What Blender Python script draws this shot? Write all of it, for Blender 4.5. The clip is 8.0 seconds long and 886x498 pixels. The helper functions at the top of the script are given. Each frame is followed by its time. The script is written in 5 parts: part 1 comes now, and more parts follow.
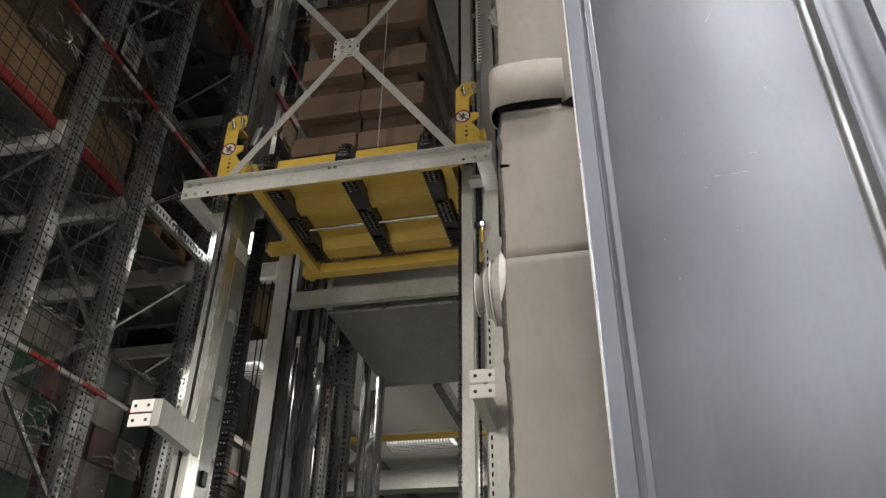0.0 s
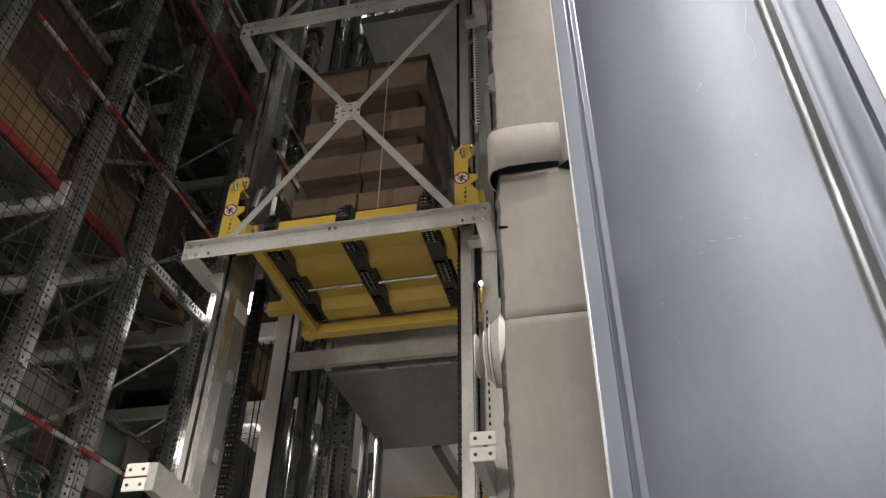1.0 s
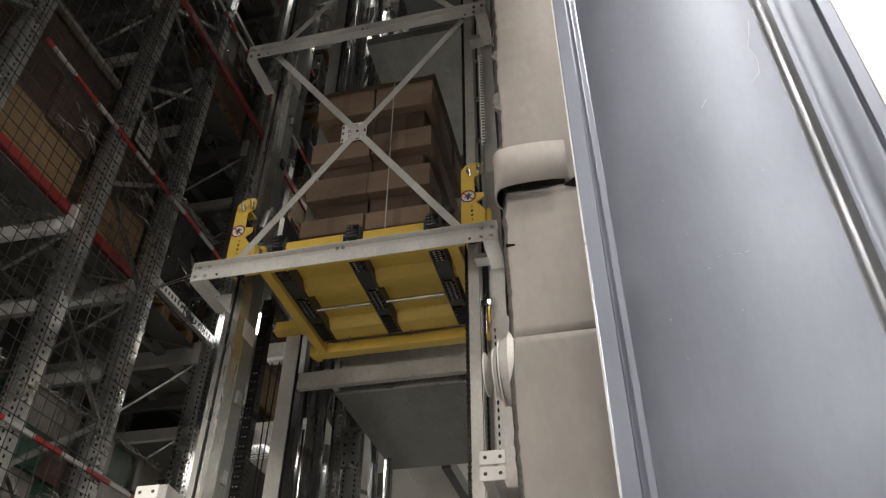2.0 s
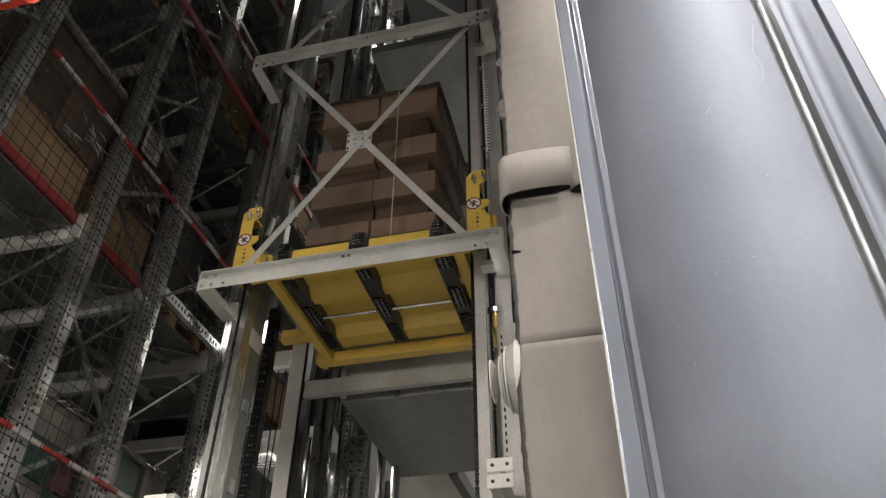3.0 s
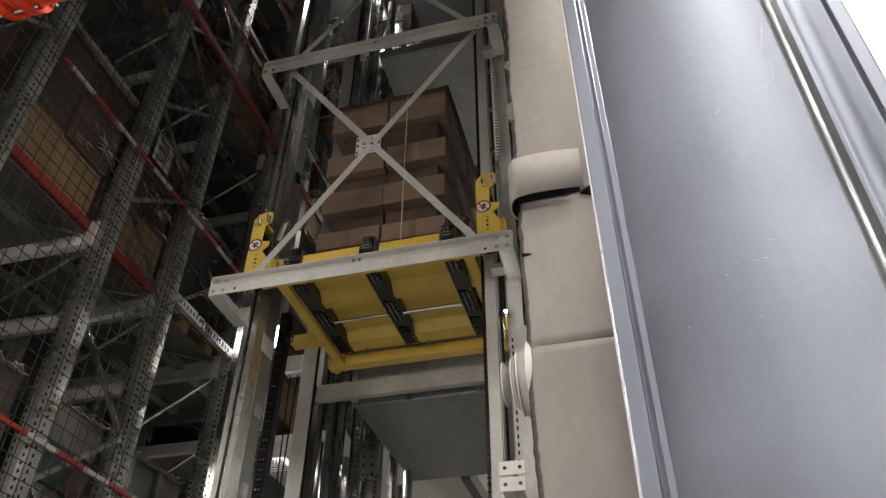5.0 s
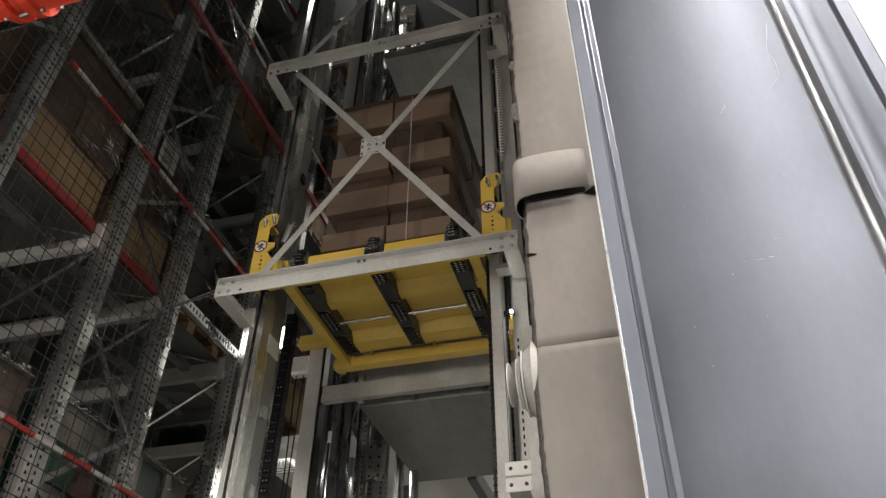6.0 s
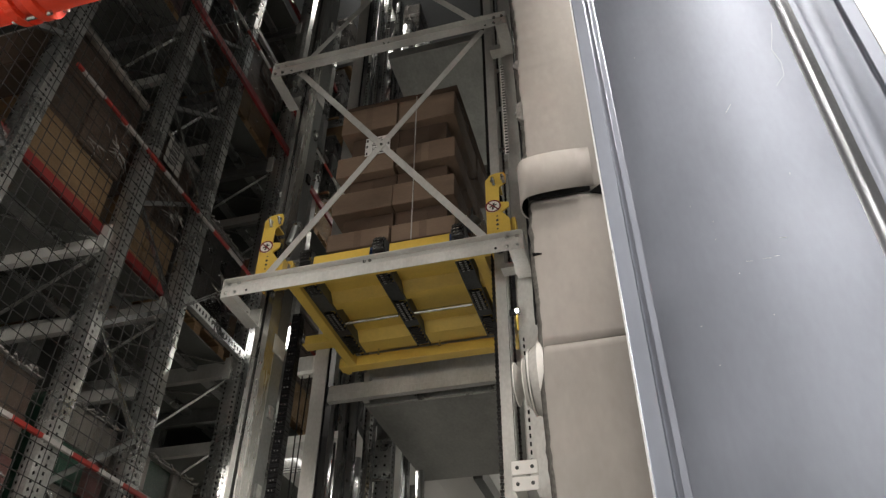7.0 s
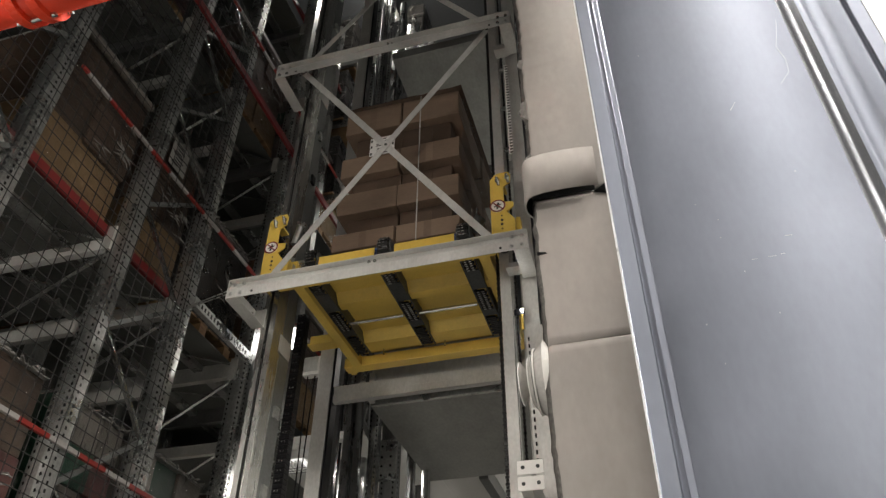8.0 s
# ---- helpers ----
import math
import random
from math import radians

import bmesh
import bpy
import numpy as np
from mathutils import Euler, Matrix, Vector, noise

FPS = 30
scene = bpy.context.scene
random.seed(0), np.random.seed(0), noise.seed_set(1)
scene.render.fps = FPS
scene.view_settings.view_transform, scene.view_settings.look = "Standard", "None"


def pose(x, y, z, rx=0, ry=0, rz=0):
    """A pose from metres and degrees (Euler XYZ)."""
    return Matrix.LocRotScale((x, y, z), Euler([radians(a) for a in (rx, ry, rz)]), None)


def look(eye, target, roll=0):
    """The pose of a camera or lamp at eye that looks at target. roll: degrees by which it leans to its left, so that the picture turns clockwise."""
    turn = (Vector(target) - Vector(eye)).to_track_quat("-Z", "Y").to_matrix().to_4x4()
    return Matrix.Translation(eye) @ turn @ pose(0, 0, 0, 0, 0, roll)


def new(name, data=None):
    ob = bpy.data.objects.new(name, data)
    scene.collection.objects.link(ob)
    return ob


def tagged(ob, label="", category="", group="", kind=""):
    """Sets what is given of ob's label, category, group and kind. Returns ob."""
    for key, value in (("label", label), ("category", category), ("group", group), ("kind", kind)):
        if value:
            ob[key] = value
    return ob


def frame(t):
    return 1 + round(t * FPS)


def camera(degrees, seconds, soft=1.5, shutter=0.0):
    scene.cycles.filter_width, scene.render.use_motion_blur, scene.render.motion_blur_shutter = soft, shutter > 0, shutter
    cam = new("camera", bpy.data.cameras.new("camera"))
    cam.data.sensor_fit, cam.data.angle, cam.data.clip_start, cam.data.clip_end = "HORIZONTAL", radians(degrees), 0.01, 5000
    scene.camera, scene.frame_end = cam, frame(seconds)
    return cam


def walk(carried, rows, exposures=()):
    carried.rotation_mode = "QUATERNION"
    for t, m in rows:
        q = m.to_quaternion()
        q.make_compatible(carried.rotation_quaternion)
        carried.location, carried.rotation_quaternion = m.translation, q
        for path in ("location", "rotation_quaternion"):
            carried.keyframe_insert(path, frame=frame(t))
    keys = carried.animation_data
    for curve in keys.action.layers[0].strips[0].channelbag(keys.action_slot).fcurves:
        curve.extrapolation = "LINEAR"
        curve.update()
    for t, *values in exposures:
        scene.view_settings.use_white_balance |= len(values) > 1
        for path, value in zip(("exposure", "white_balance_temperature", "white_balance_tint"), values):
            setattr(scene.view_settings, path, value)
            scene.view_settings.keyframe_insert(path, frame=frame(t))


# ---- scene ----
# ---- camera and walk: hand-held at eye height, tilting up at the lift ----
EYE = 1.6
cam = camera(61.19, 8.0, soft=1.35)
TURNS = (   # seconds, shift of the hand in metres, yaw to the left, tilt up, lean
    (0, (-0.0031, 0.0343, 0.0076), 12.851, 31.689, -0.728),
    (0.5, (-0.0055, 0.0195, 0.0000), 12.876, 34.260, -0.720),
    (1, (-0.0004, 0.0132, 0.0063), 12.820, 36.172, -0.635),
    (1.5, (0.0011, 0.0088, 0.0038), 13.021, 37.098, -0.561),
    (2, (-0.0007, 0.0076, 0.0027), 13.518, 37.579, -0.412),
    (3.5, (-0.0004, 0.0039, 0.0022), 14.256, 38.240, -0.371),
    (4, (0.0004, 0.0013, 0.0013), 14.532, 38.315, -0.355),
    (4.5, (-0.0008, -0.0003, -0.0003), 14.775, 38.327, -0.369),
    (6, (0.0008, 0.0020, 0.0007), 15.568, 38.388, -0.490),
    (6.5, (-0.0001, -0.0016, -0.0018), 15.765, 38.361, -0.510),
    (7, (-0.0016, -0.0051, -0.0013), 16.011, 38.331, -0.485),
    (7.5, (0.0015, -0.0002, -0.0009), 16.295, 38.386, -0.511),
    (8, (-0.0009, -0.0029, -0.0022), 16.489, 38.343, -0.549),
)


def aim(shift, yaw, tilt, lean):
    eye = Vector((shift[0], shift[1], EYE + shift[2]))
    a, b = radians(yaw), radians(tilt)
    way = Vector((-math.sin(a) * math.cos(b), math.cos(a) * math.cos(b), math.sin(b)))
    return look(eye, eye + way, -lean)


walk(cam, [(t, aim(s, yaw, tilt, lean)) for t, s, yaw, tilt, lean in TURNS], exposures=[(0.0, 0.18), (4.0, 0.24), (8.0, 0.29)])

# ---- world and lights ----
world = bpy.data.worlds.new("hall_air")
scene.world = world
world.use_nodes = True
world.node_tree.nodes["Background"].inputs[0].default_value = (0.55, 0.6, 0.7, 1)
world.node_tree.nodes["Background"].inputs[1].default_value = 0.0


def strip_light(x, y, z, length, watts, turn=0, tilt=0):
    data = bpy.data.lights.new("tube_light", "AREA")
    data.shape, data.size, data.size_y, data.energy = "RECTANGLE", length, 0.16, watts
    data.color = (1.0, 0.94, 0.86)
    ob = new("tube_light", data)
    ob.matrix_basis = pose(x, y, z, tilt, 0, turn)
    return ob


# unseen added lamps: position, turn, power, tilt towards the lift
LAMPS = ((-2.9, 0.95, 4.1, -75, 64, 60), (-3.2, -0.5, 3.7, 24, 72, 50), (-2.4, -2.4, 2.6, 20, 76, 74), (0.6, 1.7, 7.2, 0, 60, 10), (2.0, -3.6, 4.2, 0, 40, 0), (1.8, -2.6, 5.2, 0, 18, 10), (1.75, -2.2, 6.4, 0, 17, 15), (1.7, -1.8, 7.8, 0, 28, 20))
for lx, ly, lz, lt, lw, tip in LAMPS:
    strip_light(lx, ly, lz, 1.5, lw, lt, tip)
# unseen lamp added to whiten the side wall and light the foam
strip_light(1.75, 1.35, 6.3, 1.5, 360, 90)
LOUVRES = ((-2.88, -1.98, 9.40, 9.75), (-3.80, -3.42, 6.62, 6.86), (-2.72, -2.55, 6.70, 7.10), (-5.2, -4.3, 9.40, 9.75))
for x0, x1, y0, y1 in LOUVRES:
    strip_light((x0 + x1) / 2, (y0 + y1) / 2, EYE + 2.96, 0.4, 40 if y0 > 9 else 10)
# unseen tubes added between the racks behind the lift, shining all round
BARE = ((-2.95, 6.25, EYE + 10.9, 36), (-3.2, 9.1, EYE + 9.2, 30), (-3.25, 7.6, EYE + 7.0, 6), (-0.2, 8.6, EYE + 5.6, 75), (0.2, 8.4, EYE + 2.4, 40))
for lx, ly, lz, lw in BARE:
    data = bpy.data.lights.new("added_tube_light", "POINT")
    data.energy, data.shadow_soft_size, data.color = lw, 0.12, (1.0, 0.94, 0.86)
    new("added_tube_light", data).location = (lx, ly, lz - 0.15)


# ---- materials ----
def material(name, colour, rough=0.5, metal=0.0, grain=0.06, scale=40.0, stain=0.10, stain_scale=1.5, bump=0.05,
             stretch=(1, 1, 1), random_tint=0.0, spec=0.5, coat=0.0, rough_vary=0.1, per_island=False):
    m = bpy.data.materials.new(name)
    m.use_nodes = True
    nt = m.node_tree
    n, l = nt.nodes, nt.links
    b = n["Principled BSDF"]
    b.inputs["Metallic"].default_value, b.inputs["Roughness"].default_value = metal, rough
    b.inputs["Specular IOR Level"].default_value, b.inputs["Coat Weight"].default_value = spec, coat
    mp = n.new("ShaderNodeMapping")
    mp.inputs["Scale"].default_value = stretch
    geo = n.new("ShaderNodeNewGeometry")
    l.new(geo.outputs["Position"], mp.inputs[0])
    fine, big = n.new("ShaderNodeTexNoise"), n.new("ShaderNodeTexNoise")
    fine.inputs["Scale"].default_value, fine.inputs["Detail"].default_value = scale, 6
    big.inputs["Scale"].default_value, big.inputs["Detail"].default_value = stain_scale, 5
    big.inputs["Roughness"].default_value = 0.65
    l.new(mp.outputs[0], fine.inputs["Vector"])
    l.new(mp.outputs[0], big.inputs["Vector"])
    def mixed(a, amount, source):
        mx = n.new("ShaderNodeMix")
        mx.data_type, mx.blend_type = "RGBA", "MULTIPLY"
        mx.inputs["Factor"].default_value = 1.0
        r = n.new("ShaderNodeMapRange")
        r.inputs["From Min"].default_value, r.inputs["From Max"].default_value = 0.3, 0.7
        r.inputs["To Min"].default_value, r.inputs["To Max"].default_value = 1 - amount, 1 + amount * 0.6
        l.new(source, r.inputs["Value"])
        l.new(a, mx.inputs["A"])
        l.new(r.outputs[0], mx.inputs["B"])
        return mx.outputs["Result"]
    rgb = n.new("ShaderNodeRGB")
    rgb.outputs[0].default_value = (*colour, 1)
    out = mixed(rgb.outputs[0], grain, fine.outputs[0])
    out = mixed(out, stain, big.outputs[0])
    if random_tint:
        if per_island:
            out = mixed(out, random_tint, geo.outputs["Random Per Island"])
        else:
            info = n.new("ShaderNodeObjectInfo")
            out = mixed(out, random_tint, info.outputs["Random"])
    l.new(out, b.inputs["Base Color"])
    rr = n.new("ShaderNodeMapRange")
    rr.inputs["From Min"].default_value, rr.inputs["From Max"].default_value = 0.3, 0.7
    rr.inputs["To Min"].default_value = max(rough - rough_vary, 0.03)
    rr.inputs["To Max"].default_value = min(rough + rough_vary, 1)
    l.new(big.outputs[0], rr.inputs["Value"])
    l.new(rr.outputs[0], b.inputs["Roughness"])
    if bump:
        bp = n.new("ShaderNodeBump")
        bp.inputs["Strength"].default_value, bp.inputs["Distance"].default_value = bump, 0.01
        l.new(fine.outputs[0], bp.inputs["Height"])
        l.new(bp.outputs[0], b.inputs["Normal"])
    return m


GREY = material("dull_galvanised_profile", (0.56, 0.56, 0.535), 0.40, 0.35, 0.10, 60, 0.24, 2.6, 0.05, (1, 1, 0.5))
MAST = material("mast_aluminium", (0.60, 0.60, 0.575), 0.27, 0.9, 0.08, 80, 0.28, 3.0, 0.03, (1, 1, 0.16))
ZINC = material("galvanised_steel", (0.50, 0.51, 0.495), 0.30, 0.85, 0.2, 45, 0.3, 3.0, 0.16)
GLINT = material("bright_zinc_brace", (0.50, 0.51, 0.50), 0.17, 0.95, 0.2, 60, 0.35, 9.0, 0.5, rough_vary=0.08)
# darker zinc, also for rack posts and webs that stand in shade
ZINCDARK = material("dull_and_shaded_steel", (0.24, 0.25, 0.245), 0.35, 0.6, 0.15, 45, 0.25, 3.0, 0.05)
FARZINC = material("shaded_shiny_rack_steel", (0.26, 0.265, 0.265), 0.28, 0.92, 0.15, 45, 0.3, 3.0, 0.06, (1, 1, 0.3))
YELLOW = material("yellow_paint", (0.69, 0.485, 0.095), 0.38, 0.0, 0.05, 50, 0.14, 2.5, 0.03)
GUN = material("dark_track_steel", (0.075, 0.08, 0.08), 0.4, 0.5, 0.2, 60, 0.25, 6, 0.06)
GAPBLACK = material("matte_black_gap", (0.008, 0.008, 0.008), 0.95, 0.0, 0.1, 60, 0.2, 5, 0.05, spec=0.05)
BLACK = material("black_plastic", (0.006, 0.006, 0.007), 0.38, 0.0, 0.1, 60, 0.2, 5, 0.05, spec=0.2)
CHAIN = material("oiled_chain_steel", (0.03, 0.03, 0.03), 0.35, 0.6, 0.2, 70, 0.3, 8, 0.05)
PIN = material("bright_steel", (0.62, 0.62, 0.60), 0.22, 0.95, 0.05, 80, 0.1, 6, 0.02)
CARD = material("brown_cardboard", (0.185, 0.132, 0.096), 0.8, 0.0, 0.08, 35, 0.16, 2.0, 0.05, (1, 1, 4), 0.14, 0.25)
CARDDARK = material("dark_and_shaded_cardboard", (0.088, 0.06, 0.043), 0.8, 0.0, 0.08, 35, 0.16, 2.0, 0.05, (1, 1, 4), 0.18, 0.25)
RACKCARD = material("rack_carton_board", (0.17, 0.115, 0.075), 0.75, 0.0, 0.1, 30, 0.25, 2.5, 0.06, (1, 1, 3), 0.3, 0.25)
FOAM = material("grey_foam_sheet", (0.310, 0.286, 0.268), 0.62, 0.0, 0.05, 30, 0.22, 1.9, 0.08, (1, 1, 0.5), 0.05, 0.35)
FOAMEDGE = material("torn_foam_edge", (0.15, 0.142, 0.133), 0.95, 0.0, 0.35, 60, 0.3, 8, 0.5, (1, 1, 1), 0, 0.1)
SHEET = material("blue_grey_sheet_metal", (0.305, 0.332, 0.405), 0.34, 0.72, 0.03, 90, 0.13, 4.0, 0.006, (1, 1, 0.4), 0, 0.5, rough_vary=0.08)
# ridge painted paler and glossier than the sheet for its highlight line
SHEETRIDGE = material("sheet_ridge_highlight", (0.46, 0.48, 0.53), 0.25, 0.75, 0.04, 120, 0.12, 5.0, 0.01, (1, 1, 0.22), 0, 0.5, rough_vary=0.06)
WORN = material("worn_edge_highlight", (0.86, 0.87, 0.90), 0.35, 0.25, 0.15, 160, 0.2, 9.0, 0.1)
WHITE = material("white_paint", (0.8, 0.8, 0.78), 0.5, 0.0, 0.03, 40, 0.05, 1.0, 0.02)
PLASTIC = material("white_plastic", (0.82, 0.81, 0.78), 0.35, 0.0, 0.03, 40, 0.06, 4, 0.01)
RED = material("red_paint", (0.19, 0.014, 0.014), 0.45, 0.0, 0.08, 40, 0.2, 3, 0.03)
PIPE = material("orange_red_pipe_paint", (0.72, 0.055, 0.02), 0.28, 0.0, 0.04, 30, 0.1, 3, 0.02)
TAPERED = material("red_warning_tape", (0.28, 0.025, 0.018), 0.5, 0.0, 0.1, 40, 0.15, 4, 0.02)
TAPEWHITE = material("white_warning_tape", (0.38, 0.365, 0.35), 0.5, 0.0, 0.1, 40, 0.15, 4, 0.02)
SLAB = material("dark_grey_deck_sheet", (0.33, 0.335, 0.315), 0.38, 0.35, 0.1, 40, 0.35, 1.6, 0.04, (1, 0.5, 1))
RACKDECK = material("dull_rack_decking", (0.14, 0.146, 0.136), 0.55, 0.3, 0.1, 40, 0.25, 2.5, 0.05)
CONCRETE = material("concrete", (0.42, 0.41, 0.39), 0.6, 0.0, 0.12, 30, 0.18, 0.8, 0.12)
DARKWALL = material("dark_grey_cladding", (0.10, 0.105, 0.11), 0.7, 0.0, 0.08, 25, 0.2, 0.6, 0.05)
DULLWALL = material("dull_grey_wall", (0.2, 0.2, 0.2), 0.7, 0.0, 0.06, 25, 0.15, 0.6, 0.04)
WOOD = material("pallet_wood", (0.33, 0.215, 0.115), 0.75, 0.0, 0.18, 14, 0.2, 2, 0.1, (1, 1, 6), 0.2, 0.2)
BLUE = material("blue_pallet_paint", (0.03, 0.07, 0.19), 0.6, 0.0, 0.12, 30, 0.25, 4, 0.05)
PAPER = material("white_label_paper", (0.72, 0.72, 0.70), 0.6, 0.0, 0.02, 40, 0.04, 3, 0.0)
STRAP = material("pale_plastic_strap", (0.36, 0.36, 0.34), 0.3, 0.0, 0.05, 40, 0.1, 3, 0.0)
SCRATCH = material("pale_scratch", (0.74, 0.74, 0.76), 0.6, 0.0, 0.3, 200, 0.4, 20, 0.0)
COVER = material("pale_cover_sheet", (0.42, 0.41, 0.39), 0.5, 0.0, 0.1, 60, 0.2, 6, 0.0)
INK = material("black_print", (0.03, 0.03, 0.03), 0.6, 0.0, 0.02, 40, 0.04, 3, 0.0)
SIGNRED = material("dark_red_sign_print", (0.16, 0.012, 0.02), 0.5, 0.0, 0.02, 40, 0.04, 3, 0.0)
GREEN = material("dark_green_crate", (0.028, 0.085, 0.055), 0.5, 0.0, 0.1, 30, 0.2, 3, 0.04)
BROWNBAG = material("wrapped_brown_goods", (0.095, 0.064, 0.045), 0.4, 0.0, 0.15, 9, 0.35, 2.0, 0.35, (1, 1, 1), 0.25, 0.5)
PALEBAG = material("pale_wrapped_goods", (0.27, 0.25, 0.225), 0.4, 0.0, 0.15, 9, 0.35, 2.0, 0.3, (1, 1, 1), 0.25, 0.5)
# near-black goods, the shade deep in the racks put into their colour
SHADEBAG = material("shade_dark_goods", (0.035, 0.033, 0.03), 0.3, 0.0, 0.25, 9, 0.4, 3.0, 0.4, (1, 1, 1), 0.25, 0.5)
REDBAG = material("dark_red_wrapped_goods", (0.13, 0.05, 0.045), 0.4, 0.0, 0.15, 9, 0.35, 2.0, 0.3, (1, 1, 1), 0.25, 0.5)
WIRE = material("black_mesh_wire", (0.02, 0.02, 0.02), 0.5, 0.3, 0.1, 60, 0.2, 5, 0.0)


def glow(name, colour, strength):
    m = bpy.data.materials.new(name)
    m.use_nodes = True
    b = m.node_tree.nodes["Principled BSDF"]
    b.inputs["Emission Color"].default_value, b.inputs["Emission Strength"].default_value = (*colour, 1), strength
    return m


TUBE = glow("lit_tube", (1, 0.96, 0.9), 4)
DIFF = glow("lit_diffuser", (1, 0.97, 0.92), 0.7)
LED = glow("lit_led", (1, 0.97, 0.92), 60)


def film_material():
    m = bpy.data.materials.new("stretch_film")
    m.use_nodes = True
    n, l = m.node_tree.nodes, m.node_tree.links
    b = n["Principled BSDF"]
    b.inputs["Base Color"].default_value = (0.07, 0.067, 0.062, 1)
    b.inputs["Roughness"].default_value, b.inputs["Alpha"].default_value = 0.11, 0.22
    b.inputs["Specular IOR Level"].default_value, b.inputs["Coat Weight"].default_value = 1.0, 1.0
    b.inputs["Coat Roughness"].default_value = 0.06
    tex, bp = n.new("ShaderNodeTexNoise"), n.new("ShaderNodeBump")
    geo, turn = n.new("ShaderNodeNewGeometry"), n.new("ShaderNodeMapping")
    turn.inputs["Rotation"].default_value = (0.6, 0.0, 0.0)
    turn.inputs["Scale"].default_value = (1.0, 0.45, 1.9)
    l.new(geo.outputs["Position"], turn.inputs["Vector"])
    l.new(turn.outputs["Vector"], tex.inputs["Vector"])
    tex.inputs["Scale"].default_value, tex.inputs["Detail"].default_value = 6, 5
    tex.inputs["Distortion"].default_value = 2.2
    bp.inputs["Strength"].default_value, bp.inputs["Distance"].default_value = 1.0, 0.2
    l.new(bp.outputs[0], b.inputs["Coat Normal"])
    l.new(tex.outputs[0], bp.inputs["Height"])
    l.new(bp.outputs[0], b.inputs["Normal"])
    return m


FILM = film_material()
# film folds, painted pale so that they read as glints
FOLD = material("film_fold", (0.30, 0.29, 0.275), 0.14, 0.0, 0.2, 40, 0.3, 6, 0.3, spec=1.0, coat=1.0)
TAN = material("tan_carton_board", (0.27, 0.18, 0.095), 0.7, 0.0, 0.1, 30, 0.25, 2.5, 0.06, (1, 1, 3), 0.15, 0.25)


# ---- building helpers ----
def mesh_of(bm, name, mat):
    me = bpy.data.meshes.new(name)
    bmesh.ops.recalc_face_normals(bm, faces=bm.faces)
    bm.to_mesh(me)
    bm.free()
    for m in (mat if isinstance(mat, (tuple, list)) else (mat,)):
        me.materials.append(m)
    return me


def thing(name, label, category, at=(0, 0, 0), group="", kind=""):
    ob = new(name)
    ob.location = at
    ob.empty_display_size = 0.1
    return tagged(ob, label, category, group, kind)


def part(name, bm, mat, parent=None, label="", smooth=False):
    """One mesh in world coordinates, put under its thing or part."""
    me = mesh_of(bm, name, mat)
    if smooth:
        for f in me.polygons:
            f.use_smooth = True
    ob = new(name, me)
    if parent is not None:
        ob.parent = parent
        if parent.parent is None:
            ob.matrix_parent_inverse = Matrix.Translation(-parent.location)
    if label:
        ob["label"] = label
    return ob


def solo(name, bm, mat, label, category, kind="", group="", smooth=False):
    return tagged(part(name, bm, mat, None, "", smooth), label, category, group, kind)


def box(bm, x0, x1, y0, y1, z0, z1, bevel=0.0, slot=0):
    m = Matrix.Translation(((x0 + x1) / 2, (y0 + y1) / 2, (z0 + z1) / 2)) @ Matrix.Diagonal((abs(x1 - x0), abs(y1 - y0), abs(z1 - z0), 1))
    vs = bmesh.ops.create_cube(bm, size=1, matrix=m)["verts"]
    if slot:
        for f in {f for v in vs for f in v.link_faces}:
            f.material_index = slot
    if bevel:
        es = list({e for v in vs for e in v.link_edges})
        bmesh.ops.bevel(bm, geom=es, offset=bevel, segments=2, profile=0.5, affect="EDGES")
    return bm


def bar(bm, a, b, w, h, up=(0, 0, 1), bevel=0.0):
    """A straight flat or square bar from a to b, w across and h along 'up'."""
    a, b = Vector(a), Vector(b)
    d = (b - a).normalized()
    s = d.cross(Vector(up))
    s = s.normalized() if s.length > 1e-4 else d.orthogonal().normalized()
    u = s.cross(d)
    m = Matrix((s, d, u)).transposed().to_4x4()
    m.translation = (a + b) / 2
    vs = bmesh.ops.create_cube(bm, size=1, matrix=m @ Matrix.Diagonal((w, (b - a).length, h, 1)))["verts"]
    if bevel:
        bmesh.ops.bevel(bm, geom=list({e for v in vs for e in v.link_edges}), offset=bevel, segments=2, profile=0.5, affect="EDGES")
    return bm


def rod(bm, a, b, r, n=12, r2=None):
    a, b = Vector(a), Vector(b)
    d = b - a
    m = Matrix.Translation((a + b) / 2) @ d.to_track_quat("Z", "Y").to_matrix().to_4x4()
    bmesh.ops.create_cone(bm, cap_ends=True, segments=n, radius1=r, radius2=r if r2 is None else r2, depth=d.length, matrix=m)
    return bm


def extrude(bm, outline, along, a, b, closed=True):
    """Sweep a flat outline (u, v) from a to b along an axis: 'x' takes (y, z), 'y' takes (x, z), 'z' takes (x, y)."""
    def at(u, v, s):
        return {"x": (s, u, v), "y": (u, s, v), "z": (u, v, s)}[along]
    lo, hi = [bm.verts.new(at(u, v, a)) for u, v in outline], [bm.verts.new(at(u, v, b)) for u, v in outline]
    k = len(outline)
    for i in range(k if closed else k - 1):
        j = (i + 1) % k
        bm.faces.new((lo[i], lo[j], hi[j], hi[i]))
    if closed:
        bm.faces.new(lo[::-1])
        bm.faces.new(hi)
    return bm


def bmesh_ball(c, r):
    bm = bmesh.new()
    bmesh.ops.create_uvsphere(bm, u_segments=20, v_segments=12, radius=r, matrix=Matrix.Translation(c))
    return bm


